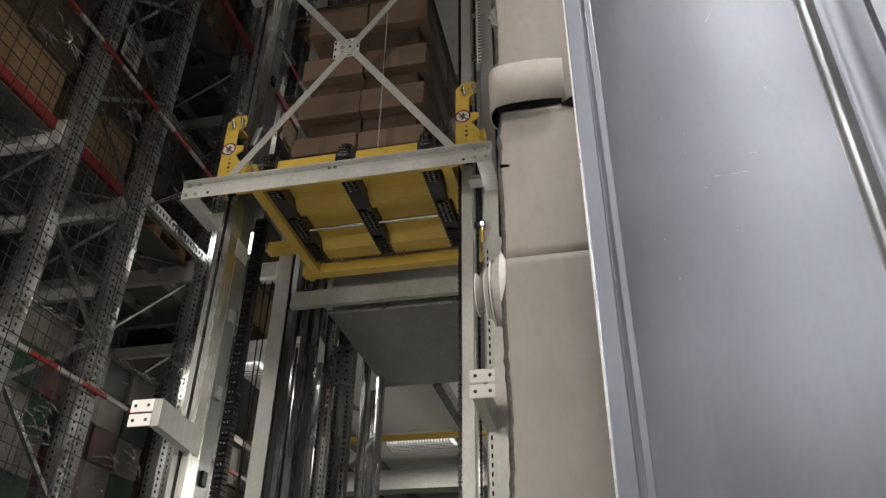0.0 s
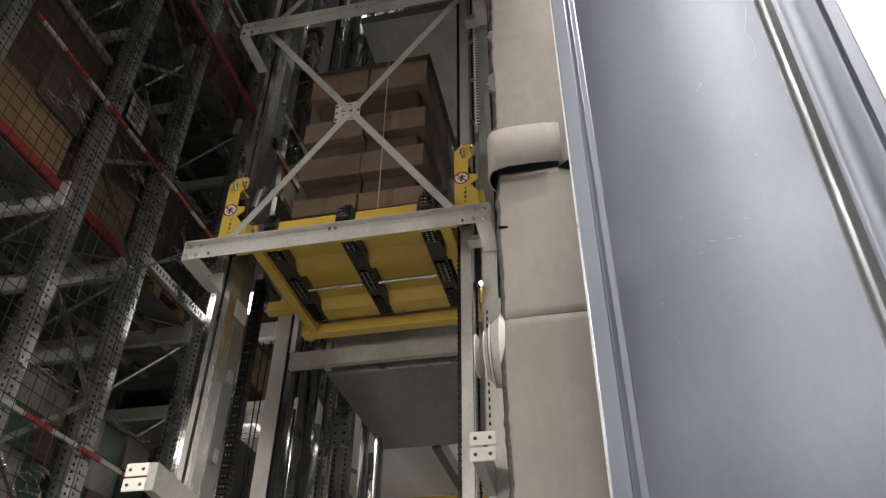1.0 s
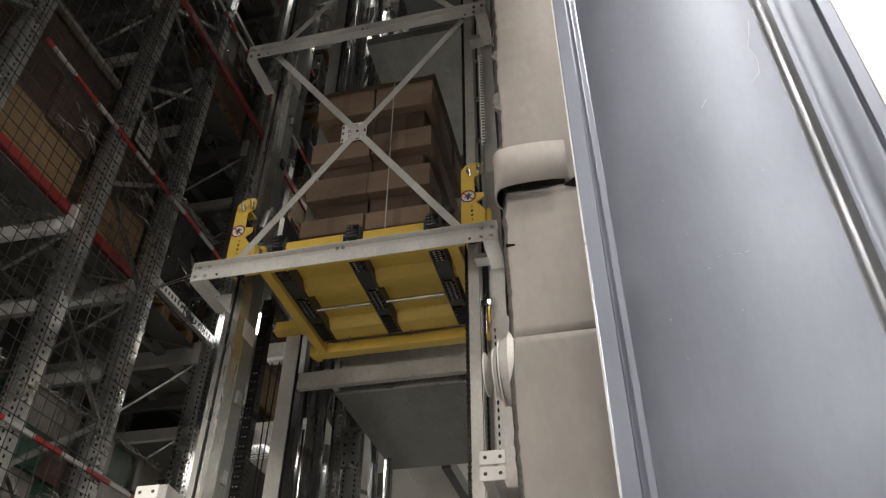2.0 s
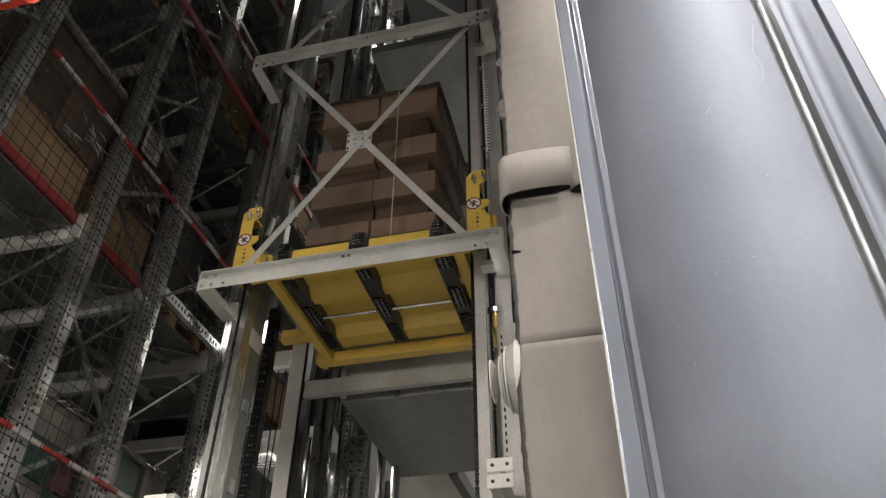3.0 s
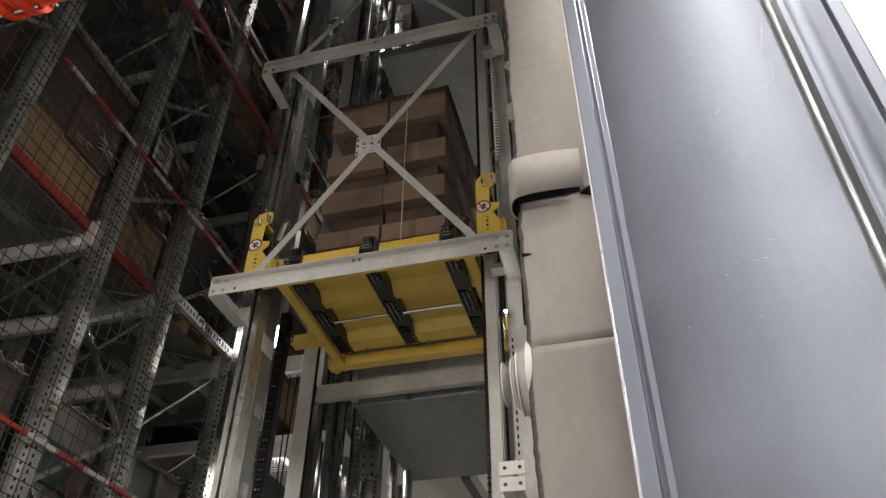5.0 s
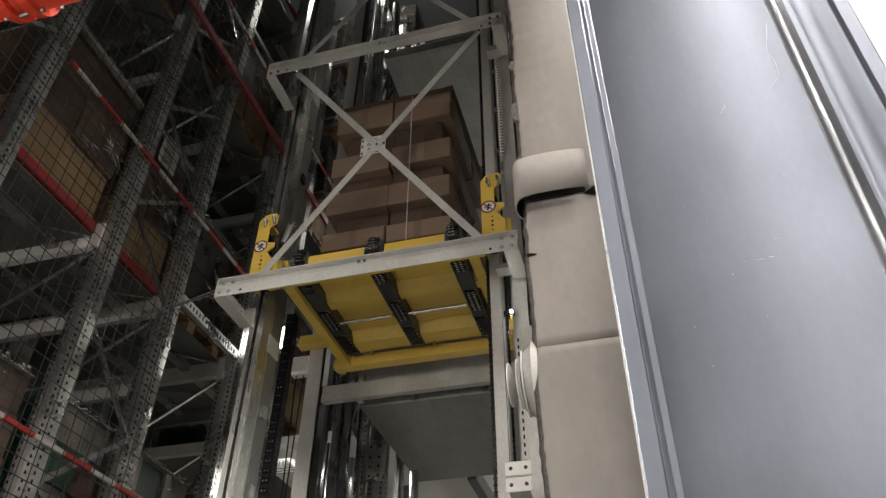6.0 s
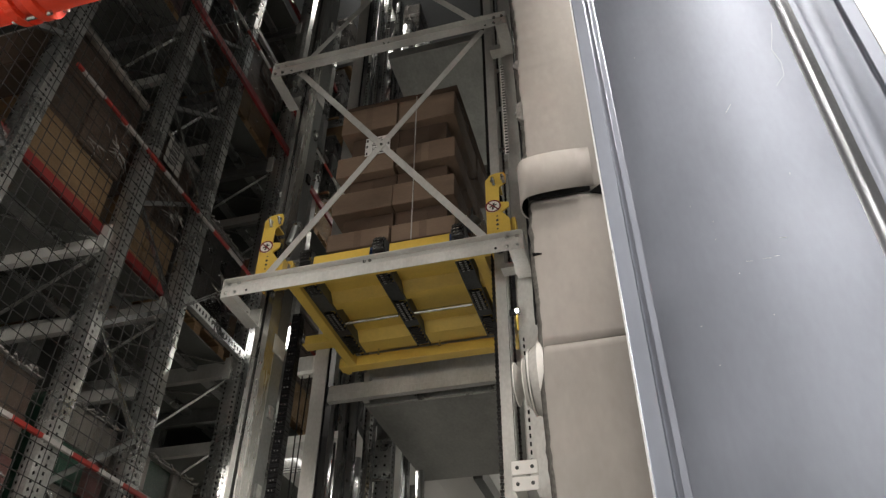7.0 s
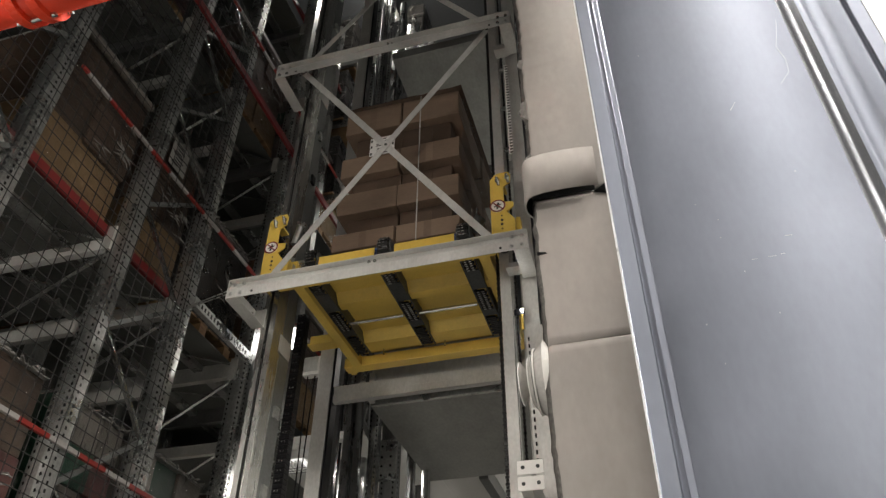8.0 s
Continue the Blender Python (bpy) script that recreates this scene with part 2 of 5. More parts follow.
def bolt(parent, x, y, z, r=0.012, axis="y", mat=None):
    bm = bmesh.new()
    d = {"y": Vector((0, -1, 0)), "x": Vector((1, 0, 0)), "z": Vector((0, 0, -1))}[axis]
    p = Vector((x, y, z))
    rod(bm, p, p + d * 0.004, r * 1.7, 14)
    rod(bm, p + d * 0.004, p + d * 0.014, r, 6)
    return part("bolt", bm, mat or PIN, parent)


def Z(v):
    return v + EYE


# ---- hall: floor, walls, roof ----
solo("floor", box(bmesh.new(), -12, 5, -8, 16, -0.2, 0), CONCRETE, "smooth light grey concrete hall floor", "floor", "structure")
solo("wall_west", box(bmesh.new(), -12.2, -12, -8, 16, 0, 13), DARKWALL, "dark grey clad hall wall behind the racks", "wall", "structure")
solo("wall_north", box(bmesh.new(), -12, 5, 16, 16.2, 0, 13), DARKWALL, "dark grey clad end wall of the hall", "wall", "structure")
solo("wall_south", box(bmesh.new(), -12, 1.3, -8.2, -8, 0, 13), DULLWALL, "plain dull grey hall wall", "wall", "structure")
# unseen wall added; its white brightens the sheet's reflection
solo("wall_south_white", box(bmesh.new(), 1.3, 5, -8.2, -8, 0, 13), WHITE, "unseen white wall added to reflect in the sheet cladding", "wall", "structure")
solo("wall_east", box(bmesh.new(), 5, 5.2, -8, 16, 0, 13), DULLWALL, "plain dull grey hall wall", "wall", "structure")
solo("ceiling", box(bmesh.new(), -12.2, 5.2, -8.2, 16.2, 13, 13.2), DARKWALL, "dark high hall roof", "ceiling", "structure")


# body of a lamp that is added out of view
def unseen_lamp(x, y, z, turn=0):
    t = thing("unseen_lamp", "unseen white batten lamp added for light", "lamp", (x, y, z), "batten lamps")
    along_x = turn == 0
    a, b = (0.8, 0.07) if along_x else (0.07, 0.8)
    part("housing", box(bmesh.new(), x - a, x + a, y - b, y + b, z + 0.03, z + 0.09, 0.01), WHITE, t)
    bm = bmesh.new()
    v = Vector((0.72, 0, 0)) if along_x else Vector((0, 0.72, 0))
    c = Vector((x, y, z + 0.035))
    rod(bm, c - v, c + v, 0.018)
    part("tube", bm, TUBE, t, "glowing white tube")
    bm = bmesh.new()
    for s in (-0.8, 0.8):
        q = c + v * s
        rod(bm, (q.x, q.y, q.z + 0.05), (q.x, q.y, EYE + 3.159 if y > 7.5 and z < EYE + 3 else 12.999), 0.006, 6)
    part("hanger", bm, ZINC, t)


# ---- pallet lift frame ----
frame_thing = thing("pallet_lift", "light grey bolted steel pallet lift with two columns", "pallet lift", (-1.55, 4.1, 0))
XL, XR = -2.60, -0.525            # ends of the front crossbeams
YB = 3.60                         # front of the crossbeams
YM = 4.00                         # front of the masts
TOP = 12.6


def c_profile(y, z0, z1, deep=0.05, t=0.005):
    """Outline of a channel with its web in front and lips behind, as (y, z)."""
    return [(y, z0), (y, z1), (y + deep, z1), (y + deep, z1 - t), (y + t, z1 - t), (y + t, z0 + t), (y + deep, z0 + t), (y + deep, z0)]


def crossbeam(z0, z1):
    mid = z0 + (z1 - z0) * 0.5
    # a folded lip in front below
    lip = [(YB, z0), (YB, mid - 0.004), (YB + 0.004, mid), (YB + 0.060, mid), (YB + 0.060, mid - 0.006), (YB + 0.006, mid - 0.006), (YB + 0.006, z0)]
    ob = part("crossbeam", extrude(bmesh.new(), lip, "x", XL, XR), GREY, frame_thing)
    # the channel that leans back above it, with a small top lip
    up = [(YB + 0.006, mid + 0.001), (YB + 0.050, z1 - 0.007), (YB + 0.004, z1 - 0.006), (YB + 0.004, z1), (YB + 0.060, z1), (YB + 0.060, mid + 0.001)]
    part("upper_channel", extrude(bmesh.new(), up, "x", XL + 0.001, XR - 0.001), GREY, ob)
    for x in (XL + 0.035, XL + 0.105, XR - 0.10, XR - 0.035):
        bolt(ob, x, YB, z0 + 0.032, 0.0085, mat=ZINC)
        bolt(ob, x, YB + 0.028, z1 - 0.034, 0.0085, mat=ZINC)
    bolt(ob, (XL + XR) / 2 - 0.02, YB + 0.028, z1 - 0.034, 0.007)
    bolt(ob, (XL + XR) / 2 + 0.02, YB + 0.028, z1 - 0.034, 0.007)
    bm = bmesh.new()
    rod(bm, (XR - 0.17, YB - 0.002, z0 + 0.03), (XR - 0.17, YB + 0.003, z0 + 0.03), 0.009)
    rod(bm, (XL + 0.19, YB - 0.002, z0 + 0.03), (XL + 0.19, YB + 0.003, z0 + 0.03), 0.009)
    part("hole", bm, BLACK, ob)
    return ob


def console(x, z0, z1, side):
    """A folded side plate from the crossbeam's end back to the mast."""
    bm = bmesh.new()
    t = 0.006
    YC = YM - 0.09 if side > 0 else YM - 0.001
    zs = [(YB + 0.008, z0), (YB + 0.008, z1 - 0.004), (YC, z1 - 0.004), (YC, z0)]
    extrude(bm, zs, "x", x, x + t)
    x2 = x + (-0.090 if side > 0 else 0.085)
    box(bm, min(x, x2), max(x, x2 + t), YC - 0.006, YC, z0, z1 - 0.004)
    box(bm, min(x, x2), max(x, x2 + t), YB + 0.008, YC - 0.006, z0, z0 + t)
    ob = part("console", bm, GREY, frame_thing)
    if side > 0:
        part("tie_arm", box(bmesh.new(), x - 0.200, x - 0.088, YC - 0.0058, YM - 0.001, z0 + 0.10, z1 - 0.02), GREY, ob)
    for z in (z0 + 0.04, z1 - 0.05):
        bolt(ob, x + (t if side > 0 else 0), YC - 0.05, z, 0.009, "x")
    return ob


LEVELS = ((2.868, 3.025), (5.185, 5.365), (7.45, 7.64))
for a, b in LEVELS:
    crossbeam(Z(a), Z(b))
    console(XL - 0.007, Z(a), Z(b), -1)
    console(XR + 0.001, Z(a), Z(b), 1)

# crossed flat braces between the crossbeams
for (a, b), (c, d) in zip(LEVELS[:-1], LEVELS[1:]):
    lo, hi = Z(b) - 0.03, Z(c) + 0.07
    xl, xr = -2.36, -0.73
    y = YB + 0.07
    part("brace", bar(bmesh.new(), (xl, y, lo), (xr, y, hi), 0.006, 0.052, (0.6, 0, -1)), GREY, frame_thing)
    part("brace", bar(bmesh.new(), (xl, y + 0.008, hi), (xr, y + 0.008, lo), 0.006, 0.052, (0.6, 0, 1)), GREY, frame_thing)
    bm = bmesh.new()
    rod(bm, ((xl + xr) / 2, y - 0.012, (lo + hi) / 2), ((xl + xr) / 2, y - 0.003, (lo + hi) / 2), 0.012, 6)
    part("bolt", bm, PIN, frame_thing)


def mast(x0, x1, deep, side):
    """An extruded guide column with a running slot in front."""
    w = x1 - x0
    g0, g1 = (x0 + w * 0.36, x0 + w * 0.58) if side < 0 else (x1 - 0.010, x1 - 0.004)
    out = [(x0, YM), (g0, YM), (g0, YM + 0.03), (g1, YM + 0.03), (g1, YM), (x1, YM), (x1, YM + 0.10), (x1 - 0.012, YM + 0.11),
           (x1 - 0.012, YM + deep), (x0 + 0.012, YM + deep), (x0 + 0.012, YM + 0.11), (x0, YM + 0.10)]
    ob = part("mast", extrude(bmesh.new(), out, "z", 0.02, TOP), MAST if side < 0 else GREY, frame_thing)
    part("slot_liner", box(bmesh.new(), g0 + 0.002, g1 - 0.002, YM + 0.020, YM + 0.029, 0.03, TOP - 0.01), BLACK if side < 0 else ZINCDARK, ob, "dark slot liner")
    return ob


mast_left = mast(-2.535, -2.43, 0.15, -1)
# darker steel stands in for shade on the column's side
part("rear_web", box(bmesh.new(), -2.52, -2.445, YM + 0.151, YM + 0.30, 0.02, TOP), ZINCDARK, mast_left, "web behind the column, darkened for its shaded side")
for zp in (2.80, 5.55, 0.6):
    part("splice_plate", box(bmesh.new(), -2.442, -2.434, YM + 0.112, YM + 0.29, Z(zp) - 0.07, Z(zp) + 0.07, 0.003), GREY, mast_left)
for k in (0, 1, 2, 3, 4, 5, 7, 8, 9, 10, 12, 13, 14, 15):
    part("cable_clip", box(bmesh.new(), -2.447, -2.425, YM + 0.19, YM + 0.25, 1.1 + k * 0.55, 1.19 + k * 0.55, 0.004), ZINC if k % 3 else BLACK, mast_left)
mast(-0.785, -0.705, 0.16, 1)

# roller chain that runs beside the right column
def roller_chain(parent, x, y, z0, z1, pitch=0.02, w=0.018):
    bm = bmesh.new()
    box(bm, x - 0.003, x + 0.003, y - 0.004, y + 0.004, z0, z1)
    k = int((z1 - z0) / pitch)
    for i in range(k):
        z = z0 + (i + 0.5) * pitch
        s = 1.0 if i % 2 else 0.72
        box(bm, x - w / 2 * s, x + w / 2 * s, y - 0.005, y + 0.005, z - pitch * 0.36, z + pitch * 0.36)
    return part("lift_chain", bm, CHAIN, parent, "dark oiled lift chain")


roller_chain(frame_thing, -0.692, YM + 0.06, 1.4, 9.5)
roller_chain(frame_thing, -0.815, YM + 0.09, 1.4, 9.5, w=0.026)

# rear posts and rear beams
YR = 5.30
for x0, x1 in ((-2.70, -2.57), (-0.86, -0.73)):
    bm = extrude(bmesh.new(), [(x0, YR), (x1, YR), (x1, YR + 0.12), (x1 - 0.03, YR + 0.12), (x1 - 0.03, YR + 0.115), (x1 - 0.005, YR + 0.115),
                               (x1 - 0.005, YR + 0.005), (x0 + 0.005, YR + 0.005), (x0 + 0.005, YR + 0.115), (x0 + 0.03, YR + 0.115), (x0 + 0.03, YR + 0.12), (x0, YR + 0.12)], "z", 0.02, TOP)
    part("rear_post", bm, GREY, frame_thing)
for z0, z1 in ((2.93, 3.08), (5.25, 5.38)):
    zm = (z0 + z1) / 2 - 0.01
    out = [(YR + 0.02, Z(z0)), (YR + 0.02, Z(zm)), (YR + 0.029, Z(zm) + 0.006), (YR + 0.029, Z(z1)), (YR + 0.08, Z(z1)), (YR + 0.08, Z(z1) - 0.005), (YR + 0.035, Z(z1) - 0.005), (YR + 0.026, Z(z0) + 0.005),
           (YR + 0.08, Z(z0) + 0.005), (YR + 0.08, Z(z0))]
    part("rear_beam", extrude(bmesh.new(), out, "x", -2.57, -0.86), GREY, frame_thing)

# black strip added to cover the post's over-bright side
part("cable_duct", box(bmesh.new(), -2.568, -2.548, YR + 0.006, YR + 0.112, 0.02, TOP, 0.002), BLACK, frame_thing, "black strip that darkens the rear post's side")

# mounting brackets with two white plates each
for sx, xa, xb in ((-1, -2.615, -2.475), (1, -0.672, -0.535)):
    zb = Z(1.45) if sx > 0 else Z(1.42)
    bm = bmesh.new()
    box(bm, xa, xb, YB + 0.02, YB + 0.028, zb - 0.002, zb + 0.072, 0.006)
    box(bm, xa, xb, YB + 0.02, YB + 0.028, zb - 0.085, zb - 0.012, 0.006)
    br = part("mounting_bracket", bm, PLASTIC, frame_thing, "white drilled plates of a mounting bracket")
    for xh in (xa + 0.03, xb - 0.03):
        for zh in (zb + 0.035, zb - 0.05):
            part("bolt_hole", rod(bmesh.new(), (xh, YB + 0.0175, zh), (xh, YB + 0.021, zh), 0.010), GUN, br)
    bm = bmesh.new()
    xc = xb if sx < 0 else xa + 0.02
    extrude(bm, [(YB + 0.028, zb - 0.085), (YB + 0.028, zb + 0.072), (YM + 0.1, zb + 0.03), (YM + 0.1, zb - 0.13)], "x", xc - 0.006, xc + 0.05)
    part("bracket_arm", bm, GREY, br)

# black energy chain beside the left column
cable_chain = thing("energy_chain", "black plastic energy chain hanging beside the lift column", "cable chain", (-2.53, 4.6, 0.3))
link = None
for i in range(129):
    z = 0.3 + i * 0.036
    if link is None:
        bm = box(bmesh.new(), -2.574, -2.498, 4.56, 4.64, 0.3, 0.333, 0.004)
        box(bm, -2.541, -2.528, 4.557, 4.56, 0.312, 0.320)
        link = part("link", bm, BLACK, cable_chain)
    else:
        o = new("link", link.data)
        o.parent = cable_chain
        o.matrix_parent_inverse = link.matrix_parent_inverse
        o.location = (0, 0, i * 0.036)

# bright dots added for the glints along the chain links
stud = None
for i in range(0, 129, 2):
    if stud is None:
        bm = bmesh.new()
        for sx in (-0.014, 0.010):
            rod(bm, (-2.534 + sx, 4.556, 0.318), (-2.534 + sx, 4.560, 0.318), 0.006, 8)
        stud = part("stud", bm, PIN, cable_chain, "small bright dots standing in for glints")
    else:
        o = new("stud", stud.data)
        o.parent = cable_chain
        o.matrix_parent_inverse = stud.matrix_parent_inverse
        o.location = (0, 0, i * 0.036)

# ---- carriage, raised ----
car = thing("lift_carriage", "yellow painted lift carriage with three chain tracks", "lift carriage", (-1.58, 4.5, Z(3.05)))
ZB = Z(3.05)
YF, YK = 3.87, 5.18
bm = bmesh.new()
# front plate with notches for the chain heads
spans = [(-2.155, -1.665), (-1.515, -1.075)]
for a, b in spans:
    box(bm, a, b, YF + 0.02, YF + 0.026, ZB + 0.11, ZB + 0.282)
for a, b in ((-2.38, -2.155), (-1.665, -1.515), (-1.075, -0.79)):
    box(bm, a, b, YF + 0.02, YF + 0.026, ZB + 0.08, ZB + 0.135)
part("front_plate", bm, YELLOW, car)
part("front_rail", extrude(bmesh.new(), [(YF, ZB + 0.05), (YF, ZB + 0.115), (YF + 0.020, ZB + 0.125), (YF + 0.05, ZB + 0.125), (YF + 0.05, ZB + 0.05)], "x", -2.39, -0.79), YELLOW, car)
part("rear_rail", box(bmesh.new(), -2.36, -0.80, YK - 0.10, YK, ZB + 0.05, ZB + 0.14, 0.004), YELLOW, car)
for a, b in ((-2.275, -2.20), (-0.905, -0.835)):
    part("side_rail", box(bmesh.new(), a, b, YF + 0.05, YK - 0.10, ZB + 0.05, ZB + 0.13, 0.004), YELLOW, car)
# deck underside: a plain sheet with two folded ribs across
part("deck_panel", box(bmesh.new(), -2.20, -0.905, YF + 0.05, YK - 0.05, ZB + 0.19, ZB + 0.196), YELLOW, car)
for y0, y1, dz in ((4.22, 4.38, 0.07), (4.78, 5.00, 0.08)):
    part("deck_rib", extrude(bmesh.new(), [(y0, ZB + 0.19), (y0 + 0.06, ZB + 0.19 - dz), (y1 - 0.02, ZB + 0.19 - dz), (y1, ZB + 0.19)], "x", -2.20, -0.905), YELLOW, car)
for a, b in ((-2.275, -2.269), (-0.841, -0.835)):
    part("side_plate", box(bmesh.new(), a, b, YF + 0.05, YK - 0.05, ZB + 0.09, ZB + 0.27), YELLOW, car)

for xc in (-2.145, -1.585, -1.005):
    tr = bmesh.new()
    for s in (-1, 1):
        box(tr, xc + s * 0.051 - 0.004, xc + s * 0.051 + 0.004, YF + 0.05, 4.99, ZB + 0.095, ZB + 0.25)
    box(tr, xc - 0.047, xc + 0.047, YF + 0.24, 4.34, ZB + 0.102, ZB + 0.112)
    box(tr, xc - 0.047, xc + 0.047, 4.62, 4.70, ZB + 0.102, ZB + 0.112)
    tk = part("chain_track", tr, GUN, car, "dark steel chain track")
    for y0, y1 in ((YF + 0.055, YF + 0.24), (4.35, 4.61), (4.71, 4.98)):
        bm, pins = bmesh.new(), bmesh.new()
        for i in range(int((y1 - y0) / 0.025)):
            yy = y0 + (i + 0.5) * 0.025
            w = 0.042 if i % 2 else 0.03
            box(bm, xc - w, xc + w, yy - 0.009, yy + 0.009, ZB + 0.088, ZB + 0.104)
            for s in (-0.018, 0.018):
                rod(pins, (xc + s - 0.009, yy, ZB + 0.087), (xc + s + 0.009, yy, ZB + 0.087), 0.004, 6)
        tagged(part("return_chain", bm, CHAIN, tk), kind="stuff")
        if y0 < 4.6:
            tagged(part("chain_rivet", pins, ZINC, tk), kind="stuff")
        else:
            pins.free()
    # chain head over the front plate
    bm = bmesh.new()
    yc, zc, r = YF + 0.035, ZB + 0.275, 0.064
    for i in range(16):
        a = radians(-70 + i * 18)
        c = Vector((xc, yc - r * math.cos(a), zc + r * math.sin(a)))
        d = Vector((0, -math.cos(a), math.sin(a)))
        w = 0.038 if i % 2 else 0.032
        bar(bm, c - Vector((w, 0, 0)), c + Vector((w, 0, 0)), 0.017, 0.014, d)
    part("chain_head", bm, CHAIN, tk)
    bm = bmesh.new()
    for i in range(9):
        a = radians(-40 + i * 18)
        c = Vector((xc, yc - (r + 0.009) * math.cos(a), zc + (r + 0.009) * math.sin(a)))
        for s in (-0.02, 0.006):
            rod(bm, c + Vector((s - 0.007, 0, 0)), c + Vector((s + 0.007, 0, 0)), 0.0035, 6)
    tagged(part("chain_rivet", bm, PIN, tk), kind="stuff")
    bm = bmesh.new()
    for s in (-1, 1):
        rod(bm, (xc + s * 0.041, yc, zc), (xc + s * 0.050, yc, zc), 0.050, 20)
        box(bm, xc + s * 0.046 - 0.005, xc + s * 0.046 + 0.005, yc - 0.03, yc + 0.16, zc - 0.13, zc + 0.02)
    box(bm, xc - 0.075, xc + 0.05, YF + 0.002, YF + 0.018, ZB + 0.14, ZB + 0.20)
    part("sprocket", bm, GUN, tk)

bm = rod(bmesh.new(), (-2.08, 4.52, ZB + 0.10), (-1.65, 4.52, ZB + 0.10), 0.014)
part("drive_shaft", bm, PIN, car, "bright steel drive shaft")
bm = rod(bmesh.new(), (-1.52, 4.52, ZB + 0.10), (-1.07, 4.52, ZB + 0.10), 0.014)
part("drive_shaft", bm, PIN, car, "bright steel drive shaft")
for yy, xx in ((4.97, -1.97), (4.97, -1.45)):
    part("guide_pin", rod(bmesh.new(), (xx, yy, ZB + 0.06), (xx, yy, ZB + 0.15), 0.008), PIN, car)


def guide_plate(xa, side):
    """Carriage plate in front of a column: rounded top, side lug, sticker, bolts. side +1 widens to the right."""
    z0, z1 = Z(3.155), Z(3.775)
    w = 0.115
    def px(u):
        return xa + side * u
    out = [(px(0.0), z0 + 0.0), (px(0.0), z1 - 0.06), (px(0.035), z1 - 0.012), (px(0.07), z1), (px(w + 0.02), z1), (px(w + 0.035), z1 - 0.03), (px(w + 0.03), z1 - 0.10),
           (px(w - 0.02), z1 - 0.14), (px(w - 0.02), z0 + 0.34), (px(w + 0.045), z0 + 0.33), (px(w + 0.045), z0 + 0.29), (px(w - 0.005), z0 + 0.25),
           (px(w + 0.045), z0 + 0.18), (px(w + 0.05), z0 + 0.0)]
    if side < 0:
        out = out[::-1]
    y = 3.84
    bm = bmesh.new()
    extrude(bm, out, "y", y, y + 0.012)
    ob = part("guide_plate", bm, YELLOW, car)
    # cheeks back to the column and the collar round it
    bm = bmesh.new()
    box(bm, min(px(0), px(0.012)), max(px(0), px(0.012)), y + 0.012, YM + 0.2, z0, z1 - 0.10)
    box(bm, min(px(w + 0.038), px(w + 0.05)), max(px(w + 0.038), px(w + 0.05)), y + 0.012, YM - 0.01, z0, z0 + 0.18)
    box(bm, min(px(0.012), px(w + 0.038)), max(px(0.012), px(w + 0.038)), y + 0.012, YM - 0.05, z0 + 0.03, z0 + 0.04)
    box(bm, min(px(0.04), px(0.10)), max(px(0.04), px(0.10)), y + 0.012, YM - 0.03, z1 - 0.10, z1 - 0.085)
    part("cheek", bm, YELLOW, ob)
    bm = bmesh.new()
    for u, zz in ((0.055, z1 - 0.075), (w + 0.01, z1 - 0.06)):
        rod(bm, (px(u), y - 0.012, zz), (px(u), y, zz), 0.018, 6)
        rod(bm, (px(u), y - 0.030, zz + 0.012), (px(u + 0.01), y - 0.008, zz - 0.05), 0.011, 10)
    part("bolt", bm, ZINC, ob)
    bm = bmesh.new()
    for k in range(4):
        zz = z0 + 0.215 - k * 0.038
        u = 0.075
        rod(bm, (px(u), y - 0.002, zz), (px(u), y + 0.004, zz), 0.010 if k in (1, 2) else 0.006, 10)
    part("bolt_hole", bm, GUN, ob)
    part("guide_roller", rod(bmesh.new(), (px(0.055), y + 0.02, z0 + 0.05), (px(0.055), y + 0.14, z0 + 0.05), 0.052, 20), BLACK, ob)
    part("guide_roller", rod(bmesh.new(), (px(0.06), y + 0.03, z1 - 0.22), (px(0.06), y + 0.12, z1 - 0.22), 0.05, 20), BLACK, ob)
    # round prohibition sticker
    cx, cz, r = px(0.05), Z(3.465), 0.056
    st = part("sticker", rod(bmesh.new(), (cx, y - 0.0015, cz), (cx, y, cz), r, 28), PAPER, ob, "round prohibition sticker")
    bm = bmesh.new()
    k = 28
    for i in range(k):
        a, b = 2 * math.pi * i / k, 2 * math.pi * (i + 1) / k
        vs = [bm.verts.new((cx + q * math.cos(s), y - 0.0028, cz + q * math.sin(s))) for q, s in ((r * 0.8, a), (r, a), (r, b), (r * 0.8, b))]
        bm.faces.new(vs)
    bar(bm, (cx - r * 0.6, y - 0.003, cz + r * 0.6), (cx + r * 0.6, y - 0.003, cz - r * 0.6), 0.0012, 0.010, (1, 0, 1))
    part("ring", bm, SIGNRED, st)
    bm = bmesh.new()
    bar(bm, (cx - 0.004, y - 0.0022, cz - 0.03), (cx + 0.006, y - 0.0022, cz + 0.028), 0.001, 0.014, (1, 0, 0))
    bar(bm, (cx - 0.026, y - 0.0022, cz - 0.006), (cx + 0.026, y - 0.0022, cz + 0.012), 0.001, 0.010, (0, 0, 1))
    part("symbol", bm, INK, st)
    # upright that ties the plate to the front rail
    bm = bmesh.new()
    u0 = w + 0.05
    box(bm, min(px(u0), px(u0 + 0.03)), max(px(u0), px(u0 + 0.03)), y + 0.03, y + 0.10, ZB + 0.08, Z(3.36))
    part("tie_upright", bm, YELLOW, car)
    return ob


guide_plate(-2.525, 1)
guide_plate(-0.795, 1)
